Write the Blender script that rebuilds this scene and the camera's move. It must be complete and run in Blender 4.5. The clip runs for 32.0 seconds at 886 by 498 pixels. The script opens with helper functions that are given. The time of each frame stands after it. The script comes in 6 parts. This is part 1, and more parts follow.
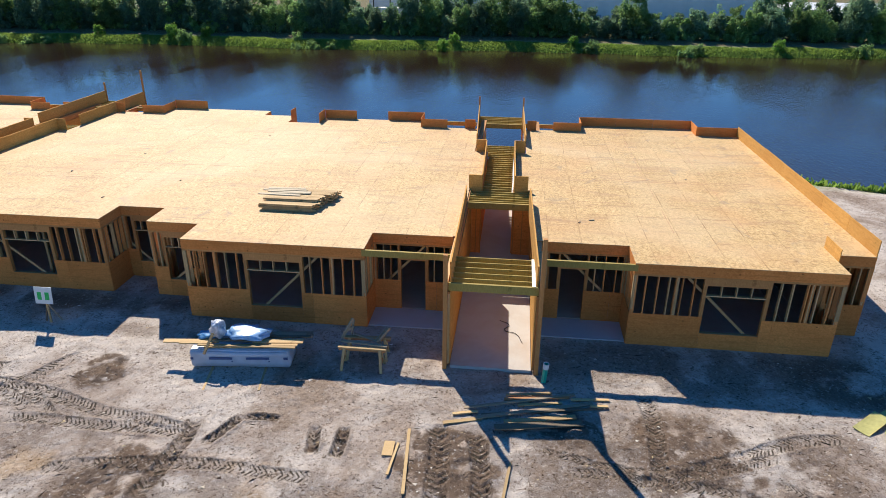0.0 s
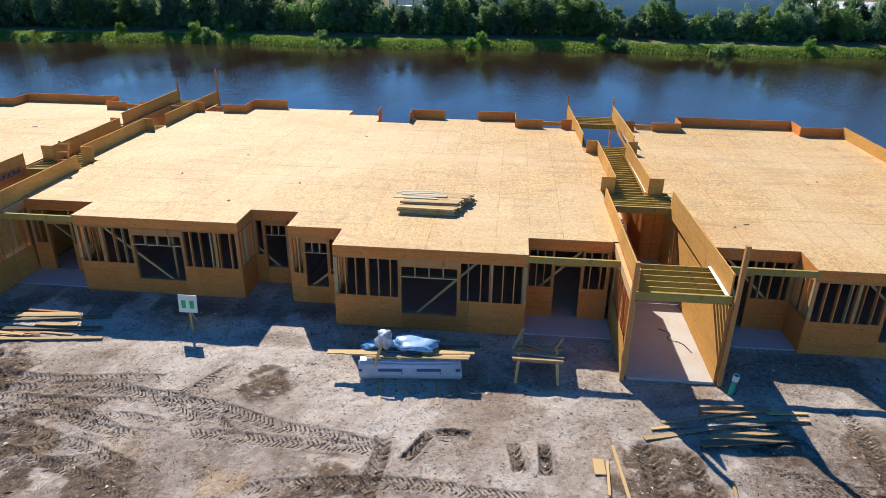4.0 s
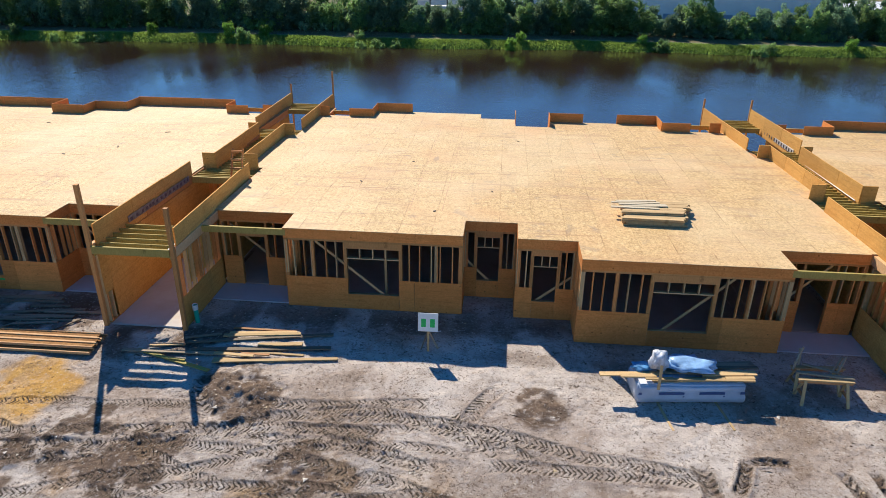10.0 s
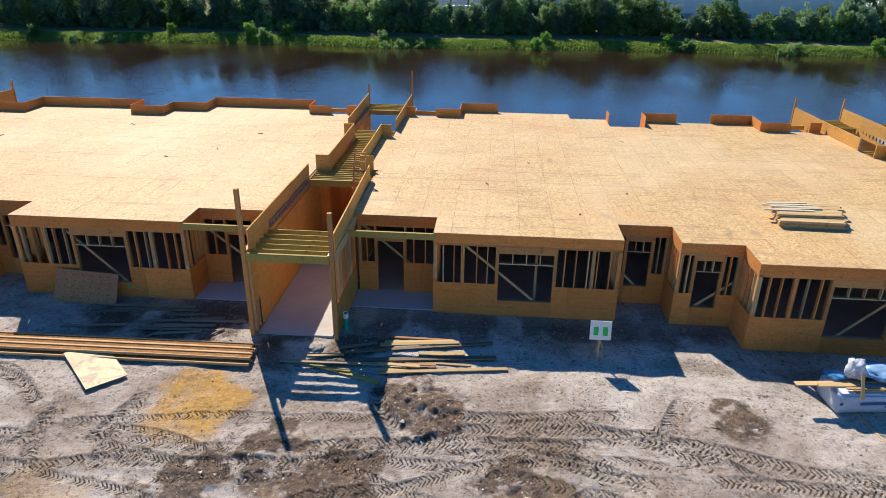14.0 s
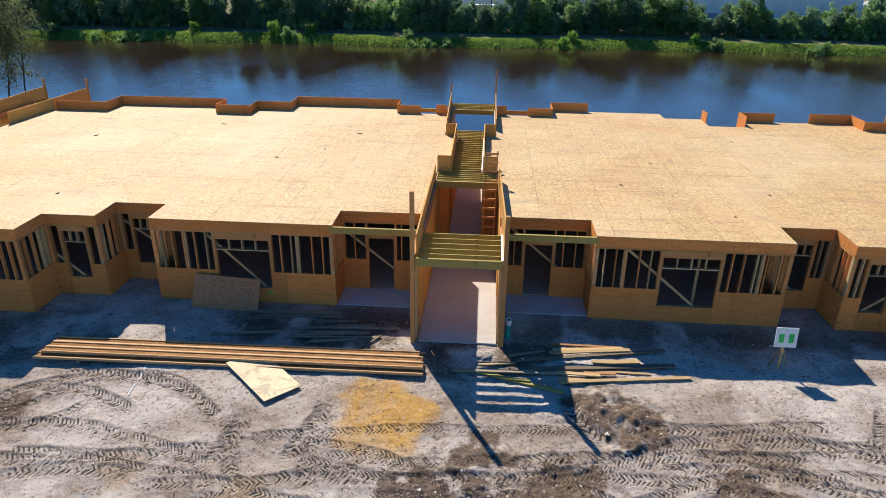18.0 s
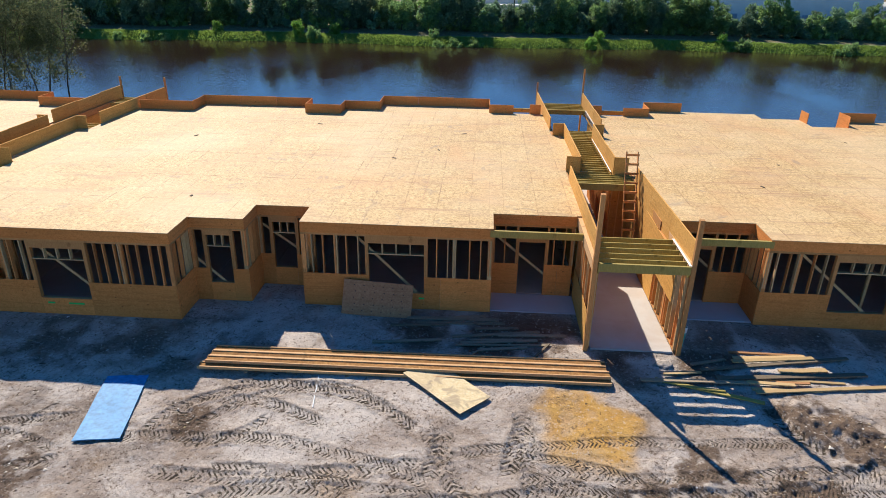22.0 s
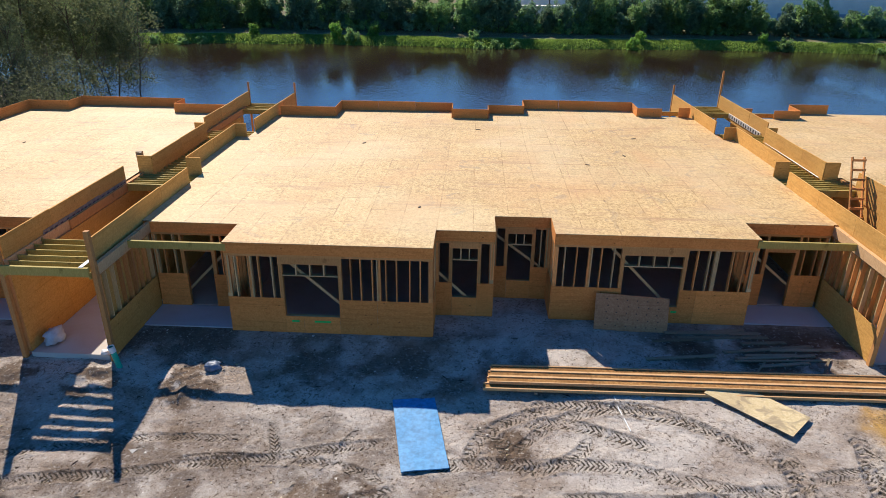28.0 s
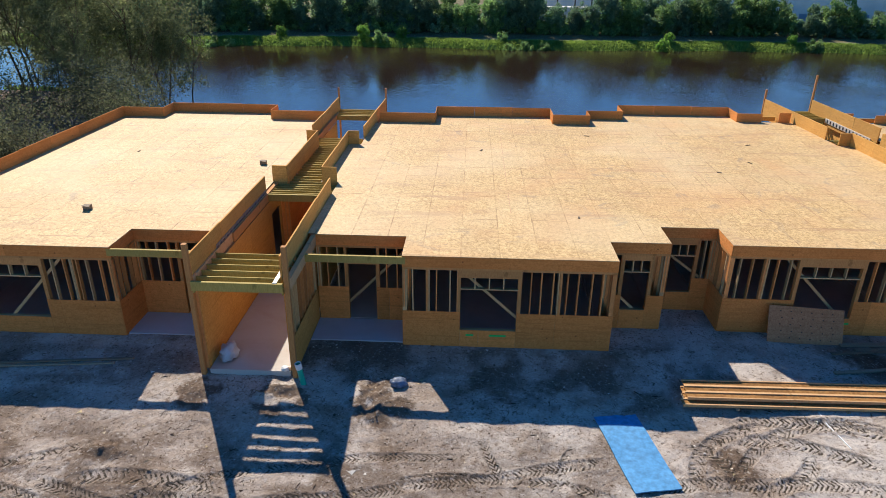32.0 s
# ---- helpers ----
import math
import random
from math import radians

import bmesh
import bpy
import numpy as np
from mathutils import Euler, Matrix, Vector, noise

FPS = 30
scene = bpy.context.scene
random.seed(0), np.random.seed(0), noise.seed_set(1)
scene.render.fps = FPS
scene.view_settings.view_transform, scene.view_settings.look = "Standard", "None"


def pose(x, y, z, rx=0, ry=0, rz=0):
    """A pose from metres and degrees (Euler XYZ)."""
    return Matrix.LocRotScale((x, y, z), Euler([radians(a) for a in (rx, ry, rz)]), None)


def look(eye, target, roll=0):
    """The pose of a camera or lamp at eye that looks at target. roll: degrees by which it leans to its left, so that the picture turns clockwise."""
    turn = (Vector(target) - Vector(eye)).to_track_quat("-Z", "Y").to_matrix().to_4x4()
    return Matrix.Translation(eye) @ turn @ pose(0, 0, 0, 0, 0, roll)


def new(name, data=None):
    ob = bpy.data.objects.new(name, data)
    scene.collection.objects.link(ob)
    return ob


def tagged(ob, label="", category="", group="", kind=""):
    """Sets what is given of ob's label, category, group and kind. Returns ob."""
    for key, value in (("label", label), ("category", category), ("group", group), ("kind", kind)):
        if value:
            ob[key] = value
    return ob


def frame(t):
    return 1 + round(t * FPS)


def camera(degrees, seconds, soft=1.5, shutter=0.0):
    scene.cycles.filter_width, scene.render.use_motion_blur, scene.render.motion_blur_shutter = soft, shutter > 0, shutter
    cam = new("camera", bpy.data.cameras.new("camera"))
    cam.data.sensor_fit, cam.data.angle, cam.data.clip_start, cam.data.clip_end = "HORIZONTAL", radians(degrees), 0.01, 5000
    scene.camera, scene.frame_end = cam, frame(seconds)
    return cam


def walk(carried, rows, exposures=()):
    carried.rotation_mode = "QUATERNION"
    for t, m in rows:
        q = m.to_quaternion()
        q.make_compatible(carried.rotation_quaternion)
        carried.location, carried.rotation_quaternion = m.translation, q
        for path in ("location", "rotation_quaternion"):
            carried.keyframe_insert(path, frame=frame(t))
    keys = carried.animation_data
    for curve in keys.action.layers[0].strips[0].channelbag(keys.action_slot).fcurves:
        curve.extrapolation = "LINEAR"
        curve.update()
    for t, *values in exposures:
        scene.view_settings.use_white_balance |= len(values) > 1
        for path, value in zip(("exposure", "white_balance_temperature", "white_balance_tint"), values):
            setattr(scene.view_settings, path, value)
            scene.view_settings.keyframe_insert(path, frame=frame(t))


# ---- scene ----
cam = camera(67.7, 32.0, soft=0.5)
PATH = [
    (0, (6.195, 2.937, 12.843), (5.997, 4.754, 12.031), 0.5),
    (0.5, (5.418, 2.952, 12.86), (5.223, 4.769, 12.047), 0.5),
    (1, (4.662, 3.012, 12.836), (4.468, 4.829, 12.023), 0.5),
    (1.5, (3.922, 3.034, 12.819), (3.729, 4.851, 12.005), 0.5),
    (2, (3.189, 3.065, 12.771), (2.998, 4.882, 11.958), 0.6),
    (2.5, (2.439, 3.096, 12.738), (2.249, 4.913, 11.923), 0.6),
    (3, (1.718, 3.143, 12.706), (1.53, 4.959, 11.891), 0.6),
    (3.5, (0.971, 3.193, 12.662), (0.784, 5.01, 11.847), 0.6),
    (5.5, (-2.044, 3.377, 12.626), (-2.22, 5.195, 11.81), 0.7),
    (6, (-2.772, 3.346, 12.67), (-2.948, 5.163, 11.854), 0.7),
    (6.5, (-3.498, 3.42, 12.647), (-3.674, 5.237, 11.831), 0.7),
    (7, (-4.252, 3.46, 12.617), (-4.424, 5.278, 11.801), 0.7),
    (7.5, (-5.058, 3.535, 12.589), (-5.224, 5.353, 11.773), 0.8),
    (8, (-5.814, 3.59, 12.576), (-5.978, 5.409, 11.761), 0.7),
    (8.5, (-6.541, 3.683, 12.53), (-6.704, 5.502, 11.715), 0.7),
    (9, (-7.289, 3.661, 12.552), (-7.448, 5.48, 11.736), 0.7),
    (9.5, (-8.019, 3.735, 12.492), (-8.177, 5.554, 11.677), 0.7),
    (10, (-8.746, 3.727, 12.49), (-8.904, 5.546, 11.675), 0.7),
    (10.5, (-9.501, 3.79, 12.457), (-9.658, 5.61, 11.642), 0.7),
    (11, (-10.237, 3.825, 12.427), (-10.393, 5.645, 11.612), 0.7),
    (11.5, (-10.959, 3.884, 12.378), (-11.112, 5.704, 11.564), 0.7),
    (12, (-11.741, 3.912, 12.337), (-11.887, 5.733, 11.523), 0.7),
    (12.5, (-12.497, 3.967, 12.33), (-12.639, 5.788, 11.516), 0.7),
    (13, (-13.211, 3.938, 12.341), (-13.352, 5.759, 11.527), 0.7),
    (13.5, (-13.859, 3.949, 12.328), (-14.0, 5.77, 11.513), 0.7),
    (14, (-14.604, 4.057, 12.238), (-14.742, 5.879, 11.424), 0.7),
    (14.5, (-15.27, 4.15, 12.157), (-15.407, 5.972, 11.344), 0.7),
    (16.5, (-18.166, 4.322, 12.019), (-18.295, 6.144, 11.205), 0.8),
    (17, (-18.959, 4.379, 12.002), (-19.086, 6.202, 11.188), 0.8),
    (17.5, (-19.65, 4.386, 12.0), (-19.774, 6.208, 11.186), 0.8),
    (18, (-20.427, 4.405, 11.984), (-20.549, 6.227, 11.17), 0.8),
    (18.5, (-21.118, 4.452, 11.95), (-21.237, 6.275, 11.136), 0.8),
    (19, (-21.899, 4.499, 11.894), (-22.016, 6.323, 11.08), 0.8),
    (19.5, (-22.577, 4.57, 11.839), (-22.692, 6.394, 11.026), 0.9),
    (20, (-23.326, 4.591, 11.831), (-23.438, 6.415, 11.017), 0.9),
    (20.5, (-23.991, 4.668, 11.773), (-24.102, 6.491, 10.959), 0.9),
    (21, (-24.773, 4.749, 11.715), (-24.883, 6.573, 10.903), 0.9),
    (21.5, (-25.464, 4.773, 11.71), (-25.571, 6.597, 10.897), 0.9),
    (22, (-26.281, 4.819, 11.689), (-26.385, 6.644, 10.876), 1.0),
    (22.5, (-26.992, 4.825, 11.661), (-27.091, 6.649, 10.848), 0.9),
    (23, (-27.789, 4.885, 11.632), (-27.885, 6.71, 10.82), 0.9),
    (23.5, (-28.483, 4.905, 11.605), (-28.578, 6.73, 10.793), 0.9),
    (24, (-29.283, 4.983, 11.577), (-29.377, 6.808, 10.766), 0.9),
    (24.5, (-29.954, 5.029, 11.57), (-30.047, 6.854, 10.758), 0.9),
    (25, (-30.767, 5.066, 11.595), (-30.858, 6.891, 10.783), 0.8),
    (25.5, (-31.446, 5.123, 11.583), (-31.538, 6.949, 10.773), 0.8),
    (27.5, (-34.426, 5.32, 11.559), (-34.508, 7.147, 10.75), 0.7),
    (28, (-35.227, 5.322, 11.564), (-35.309, 7.149, 10.754), 0.7),
    (28.5, (-35.895, 5.325, 11.611), (-35.976, 7.152, 10.801), 0.7),
    (29, (-36.639, 5.303, 11.638), (-36.726, 7.13, 10.828), 0.7),
    (29.5, (-37.344, 5.357, 11.69), (-37.428, 7.184, 10.88), 0.7),
    (30, (-38.158, 5.376, 11.729), (-38.237, 7.203, 10.919), 0.7),
    (30.5, (-38.822, 5.407, 11.71), (-38.901, 7.234, 10.901), 0.6),
    (31, (-39.616, 5.443, 11.716), (-39.693, 7.271, 10.906), 0.7),
    (31.5, (-40.277, 5.46, 11.712), (-40.355, 7.287, 10.902), 0.6),
    (32, (-41.047, 5.541, 11.728), (-41.12, 7.368, 10.919), 0.6),
]
walk(cam, [(t, look(eye, target, roll)) for t, eye, target, roll in PATH], [(0.0, 0.6, 6000, 10), (32.0, 0.6, 6000, 10)])

# ---------------------------------------------------------------- light
SUN_DIR = Vector((0.46 * 0.759, -0.887 * 0.759, -0.651))
world = bpy.data.worlds.new("world")
scene.world = world
world.use_nodes = True
wn = world.node_tree
sky = wn.nodes.new("ShaderNodeTexSky")
sky.sky_type = "NISHITA"
sky.sun_disc = False
sky.sun_elevation = math.asin(0.651)
sky.sun_rotation = math.atan2(-0.46, 0.887)
sky.air_density, sky.dust_density, sky.ozone_density = 1.0, 0.0, 4.0
sky.altitude = 1500.0
deep = wn.nodes.new("ShaderNodeHueSaturation")
deep.inputs["Saturation"].default_value = 1.28
wn.links.new(sky.outputs[0], deep.inputs["Color"])
wn.links.new(deep.outputs[0], wn.nodes["Background"].inputs[0])
wn.nodes["Background"].inputs[1].default_value = 0.093
sun = new("sun", bpy.data.lights.new("sun", "SUN"))
sun.data.energy, sun.data.angle, sun.data.color = 5.0, radians(0.55), (1.0, 0.86, 0.68)
sun.matrix_world = look((0, 0, 60), Vector((0, 0, 60)) + SUN_DIR)

# ---------------------------------------------------------------- materials
MAT = {}


def nodes_of(name, rough=0.8, metal=0.0, spec=0.3):
    m = bpy.data.materials.new(name)
    m.use_nodes = True
    nt = m.node_tree
    b = nt.nodes["Principled BSDF"]
    b.inputs["Roughness"].default_value = rough
    b.inputs["Metallic"].default_value = metal
    b.inputs["Specular IOR Level"].default_value = spec
    MAT[name] = m
    return m, nt, b


def coords(nt, scale=(1, 1, 1), kind="Object"):
    tc = nt.nodes.new("ShaderNodeTexCoord")
    mp = nt.nodes.new("ShaderNodeMapping")
    mp.inputs["Scale"].default_value = scale
    nt.links.new(tc.outputs[kind], mp.inputs[0])
    return mp.outputs[0]


def noise_of(nt, vec, scale, detail=4.0, rough=0.6, dist=0.0):
    n = nt.nodes.new("ShaderNodeTexNoise")
    n.inputs["Scale"].default_value = scale
    n.inputs["Detail"].default_value = detail
    n.inputs["Roughness"].default_value = rough
    n.inputs["Distortion"].default_value = dist
    nt.links.new(vec, n.inputs["Vector"])
    return n.outputs["Fac"]


def ramp(nt, fac, stops):
    r = nt.nodes.new("ShaderNodeValToRGB")
    e = r.color_ramp.elements
    while len(e) < len(stops):
        e.new(0.5)
    for el, (p, c) in zip(e, stops):
        el.position = p
        el.color = (*c, 1) if len(c) == 3 else c
    nt.links.new(fac, r.inputs[0])
    return r.outputs[0]


def mixc(nt, fac, a, b, mode="MIX"):
    m = nt.nodes.new("ShaderNodeMix")
    m.data_type = "RGBA"
    m.blend_type = mode
    for sock, v in ((m.inputs[0], fac), (m.inputs[6], a), (m.inputs[7], b)):
        if isinstance(v, (int, float)):
            sock.default_value = v
        elif isinstance(v, tuple):
            sock.default_value = (*v, 1)
        else:
            nt.links.new(v, sock)
    return m.outputs[2]


def mathn(nt, op, a, b=0.0):
    m = nt.nodes.new("ShaderNodeMath")
    m.operation = op
    for sock, v in zip(m.inputs, (a, b)):
        if isinstance(v, (int, float)):
            sock.default_value = v
        else:
            nt.links.new(v, sock)
    return m.outputs[0]


def bump(nt, b, height, strength=0.3, dist=0.01):
    n = nt.nodes.new("ShaderNodeBump")
    n.inputs["Strength"].default_value = strength
    n.inputs["Distance"].default_value = dist
    nt.links.new(height, n.inputs["Height"])
    nt.links.new(n.outputs[0], b.inputs["Normal"])


def tint(nt, col, low, high):
    """Every piece a little lighter or darker than the next."""
    oi = nt.nodes.new("ShaderNodeObjectInfo")
    v = ramp(nt, oi.outputs["Random"], [(0.0, (low,) * 3), (1.0, (high,) * 3)])
    return mixc(nt, 1.0, col, v, "MULTIPLY")


def osb(name, dark, mid, light, stain, lo=0.9, hi=1.06, patch=0.5, knots=0.0, rough=0.85, spec=0.15, grime=False, blotch=False):
    m, nt, b = nodes_of(name, rough, 0, spec)
    geo = nt.nodes.new("ShaderNodeNewGeometry")
    pos = geo.outputs["Position"]

    def along(sx, sy, sz):
        mp = nt.nodes.new("ShaderNodeMapping")
        mp.inputs["Scale"].default_value = (sx, sy, sz)
        nt.links.new(pos, mp.inputs[0])
        return mp.outputs[0]

    a = noise_of(nt, pos, 13, 6, 0.75, 0.8)
    f = noise_of(nt, pos, 34, 3, 0.7, 0.4)
    c = ramp(nt, mathn(nt, "ADD", mathn(nt, "MULTIPLY", a, 0.6), mathn(nt, "MULTIPLY", f, 0.4)), [(0.4, dark), (0.5, mid), (0.6, light)])
    if not grime:
        # faint grain running along the sheet
        grain = noise_of(nt, along(0.35, 0.35, 5.0), 2.2, 5, 0.6, 0.7)
        c = mixc(nt, ramp(nt, grain, [(0.50, (0, 0, 0)), (0.68, (0.55,) * 3)]), c, tuple(x * 0.8 for x in dark))
    # single strands, lying two ways
    for vec, seed in ((along(1.0, 1.7, 1.4), 9.0), (along(1.7, 1.0, 1.4), 8.0)):
        st = nt.nodes.new("ShaderNodeTexVoronoi")
        st.inputs["Scale"].default_value = seed
        nt.links.new(vec, st.inputs["Vector"])
        sep = nt.nodes.new("ShaderNodeSeparateColor")
        nt.links.new(st.outputs["Color"], sep.inputs[0])
        c = mixc(nt, ramp(nt, sep.outputs[0], [(0.80, (0, 0, 0)), (0.9, (0.27 if grime else 0.13,) * 3)]), c, tuple(x * 0.85 for x in dark))
        c = mixc(nt, ramp(nt, sep.outputs[1], [(0.78, (0, 0, 0)), (0.9, (0.27 if grime else 0.13,) * 3)]), c, tuple(min(x * 1.1, 0.8) for x in light))
    big = noise_of(nt, pos, 0.35, 4, 0.65, 0.4)
    c = mixc(nt, ramp(nt, big, [(0.46, (0, 0, 0)), (0.7, (patch,) * 3)]), c, stain)
    scuff = noise_of(nt, pos, 1.1, 5, 0.7, 1.5)
    c = mixc(nt, ramp(nt, scuff, [(0.62, (0, 0, 0)), (0.78, (0.35,) * 3)]), c, tuple(x * 0.72 for x in mid))
    if grime:
        drag = noise_of(nt, along(0.22, 1.0, 1.0), 1.5, 6, 0.65, 0.6)
        c = mixc(nt, ramp(nt, drag, [(0.53, (0, 0, 0)), (0.66, (0.5,) * 3)]), c, (0.40, 0.245, 0.125))
        streak = noise_of(nt, along(0.12, 2.6, 1.0), 1.3, 5, 0.6, 0.5)
        c = mixc(nt, ramp(nt, streak, [(0.60, (0, 0, 0)), (0.70, (0.55,) * 3)]), c, (0.36, 0.20, 0.10))
        spot = noise_of(nt, pos, 0.55, 7, 0.6, 2.0)
        c = mixc(nt, ramp(nt, spot, [(0.60, (0, 0, 0)), (0.70, (0.5,) * 3)]), c, (0.24, 0.19, 0.14))
        bleach = noise_of(nt, pos, 0.18, 3, 0.5, 0.3)
        c = mixc(nt, ramp(nt, bleach, [(0.45, (0, 0, 0)), (0.65, (0.3,) * 3)]), c, (0.70, 0.57, 0.35))
        # swollen, weathered sheet edges
        tc = nt.nodes.new("ShaderNodeTexCoord")
        sep = nt.nodes.new("ShaderNodeSeparateXYZ")
        nt.links.new(tc.outputs["Generated"], sep.inputs[0])
        ex = mathn(nt, "SUBTRACT", 0.5, mathn(nt, "ABSOLUTE", mathn(nt, "SUBTRACT", sep.outputs[0], 0.5)))
        ey = mathn(nt, "MULTIPLY", mathn(nt, "SUBTRACT", 0.5, mathn(nt, "ABSOLUTE", mathn(nt, "SUBTRACT", sep.outputs[1], 0.5))), 2.0)
        edge = ramp(nt, mathn(nt, "MINIMUM", ex, ey), [(0.008, (1, 1, 1)), (0.022, (0, 0, 0))])
        worn = ramp(nt, noise_of(nt, pos, 0.9, 4, 0.6, 0.8), [(0.46, (0.04,) * 3), (0.66, (0.7,) * 3)])
        c = mixc(nt, mathn(nt, "MULTIPLY", edge, worn), c, (0.27, 0.15, 0.065))
    if blotch:
        smear = noise_of(nt, pos, 1.9, 5, 0.6, 0.8)
        c = mixc(nt, ramp(nt, smear, [(0.52, (0, 0, 0)), (0.62, (0.75,) * 3)]), c, (0.30, 0.235, 0.15))
    if knots:
        v = nt.nodes.new("ShaderNodeTexVoronoi")
        v.inputs["Scale"].default_value = 2.6
        nt.links.new(pos, v.inputs["Vector"])
        c = mixc(nt, ramp(nt, v.outputs["Distance"], [(0.05, (knots,) * 3), (0.085, (0, 0, 0))]), c, tuple(x * 0.3 for x in dark))
    c = tint(nt, c, lo, hi)
    nt.links.new(c, b.inputs["Base Color"])
    bump(nt, b, f, 0.3, 0.004)
    return m


def lumber(name, a, bcol, lo=0.75, hi=1.15, rough=0.75):
    m, nt, b = nodes_of(name, rough, 0, 0.2)
    w = coords(nt, (1, 1, 1))
    g = noise_of(nt, coords(nt, (9, 9, 1.2)), 5, 5, 0.6, 1.0)
    c = ramp(nt, g, [(0.3, a), (0.7, bcol)])
    k = noise_of(nt, w, 3.0, 2)
    c = mixc(nt, ramp(nt, k, [(0.66, (0, 0, 0)), (0.74, (0.6,) * 3)]), c, tuple(x * 0.5 for x in a))
    c = tint(nt, c, lo, hi)
    nt.links.new(c, b.inputs["Base Color"])
    bump(nt, b, g, 0.2, 0.003)
    return m


osb("osb_deck", (0.31, 0.185, 0.066), (0.56, 0.38, 0.162), (0.73, 0.53, 0.262), (0.56, 0.32, 0.14), 0.96, 1.03, 0.55, 0.0, 0.68, 0.265, True)
osb("osb_wall", (0.56, 0.20, 0.048), (0.69, 0.265, 0.068), (0.76, 0.315, 0.092), (0.52, 0.18, 0.042), 0.82, 1.1, 0.5, 0.8)
osb("osb_panel", (0.51, 0.255, 0.062), (0.63, 0.34, 0.088), (0.70, 0.40, 0.12), (0.48, 0.23, 0.055), 0.86, 1.08, 0.4, 0.6)
osb("plywood_brown", (0.30, 0.145, 0.07), (0.40, 0.20, 0.10), (0.48, 0.26, 0.135), (0.33, 0.16, 0.08), 1, 1.01, 0.4)
osb("plywood_pale", (0.50, 0.38, 0.19), (0.62, 0.50, 0.28), (0.71, 0.60, 0.38), (0.36, 0.26, 0.14), 1, 1.01, 0.8, 0.5, 0.6, 0.35, blotch=True)
osb("web_flaked", (0.16, 0.075, 0.025), (0.30, 0.15, 0.05), (0.46, 0.26, 0.09), (0.22, 0.10, 0.035), 0.85, 1.1, 0.4)
lumber("stud_wood", (0.50, 0.19, 0.055), (0.73, 0.35, 0.118), 0.62, 1.2)
lumber("flange_wood", (0.50, 0.27, 0.11), (0.70, 0.46, 0.24), 0.85, 1.1)
lumber("plate_wood", (0.41, 0.185, 0.058), (0.57, 0.295, 0.105), 0.85, 1.1)
lumber("treated_wood", (0.31, 0.235, 0.055), (0.46, 0.36, 0.11), 0.85, 1.1)
lumber("pale_wood", (0.44, 0.29, 0.125), (0.62, 0.45, 0.235), 0.7, 1.15)
lumber("bleached_wood", (0.52, 0.42, 0.26), (0.70, 0.62, 0.45), 0.85, 1.1)
lumber("aged_wood", (0.16, 0.12, 0.08), (0.34, 0.27, 0.18), 0.6, 1.4)
lumber("driftwood", (0.26, 0.20, 0.13), (0.42, 0.34, 0.23), 0.85, 1.1)
lumber("engineered_wood", (0.30, 0.14, 0.06), (0.46, 0.25, 0.11), 0.8, 1.15)


def plain(name, col, rough=0.6, metal=0.0, spec=0.4, var=0.15, scale=8.0, bumps=0.1):
    m, nt, b = nodes_of(name, rough, metal, spec)
    n = noise_of(nt, coords(nt), scale, 5, 0.6)
    c = ramp(nt, n, [(0.3, tuple(x * (1 - var) for x in col)), (0.7, tuple(min(1, x * (1 + var)) for x in col))])
    nt.links.new(c, b.inputs["Base Color"])
    if bumps:
        bump(nt, b, n, bumps, 0.01)
    return m


def concrete(name, col, dirt):
    m, nt, b = nodes_of(name, 0.85, 0, 0.25)
    geo = nt.nodes.new("ShaderNodeNewGeometry")
    big = noise_of(nt, geo.outputs["Position"], 0.8, 5, 0.65, 0.5)
    fine = noise_of(nt, geo.outputs["Position"], 30, 3)
    c = ramp(nt, fine, [(0.2, tuple(x * 0.9 for x in col)), (0.8, col)])
    c = mixc(nt, ramp(nt, big, [(0.42, (0, 0, 0)), (0.75, (0.6,) * 3)]), c, dirt)
    nt.links.new(c, b.inputs["Base Color"])
    bump(nt, b, fine, 0.15, 0.004)


concrete("slab", (0.52, 0.50, 0.47), (0.40, 0.32, 0.25))
concrete("slab_porch", (0.50, 0.51, 0.53), (0.42, 0.40, 0.39))
concrete("slab_dirty", (0.52, 0.44, 0.37), (0.38, 0.30, 0.23))
plain("chalk_red", (0.46, 0.24, 0.15), 0.9)
plain("wrap_white", (0.44, 0.50, 0.60), 0.4, 0, 0.5, 0.1, 3, 0.25)
plain("wrap_blue", (0.05, 0.09, 0.22), 0.4)
plain("bag_grey", (0.42, 0.46, 0.52), 0.5, 0, 0.4, 0.2, 5, 0.4)
plain("bag_slate", (0.11, 0.15, 0.23), 0.45, 0, 0.4, 0.5, 6, 0.5)
plain("rubble_grey", (0.30, 0.27, 0.24), 0.9, 0, 0.2, 0.5, 14, 0.6)
plain("membrane", (0.22, 0.19, 0.17), 0.5, 0, 0.3, 0.4, 4, 0.3)
plain("membrane_print", (0.09, 0.06, 0.08), 0.5)
plain("scrap_yellow", (0.42, 0.40, 0.14), 0.6)
plain("foil", (0.48, 0.52, 0.58), 0.3, 0, 0.6, 0.45, 7, 0.8)
plain("foil_blue", (0.26, 0.44, 0.68), 0.3, 0, 0.6, 0.35, 4, 0.5)
plain("foam_blue", (0.09, 0.28, 0.52), 0.6, 0, 0.3, 0.28, 7.0, 0.25)
plain("sign_white", (0.72, 0.74, 0.72), 0.6, 0, 0.3, 0.05)
plain("paint_green", (0.035, 0.46, 0.10), 0.6)
plain("pipe_green", (0.03, 0.38, 0.28), 0.35)
plain("rope_white", (0.70, 0.72, 0.72), 0.7)
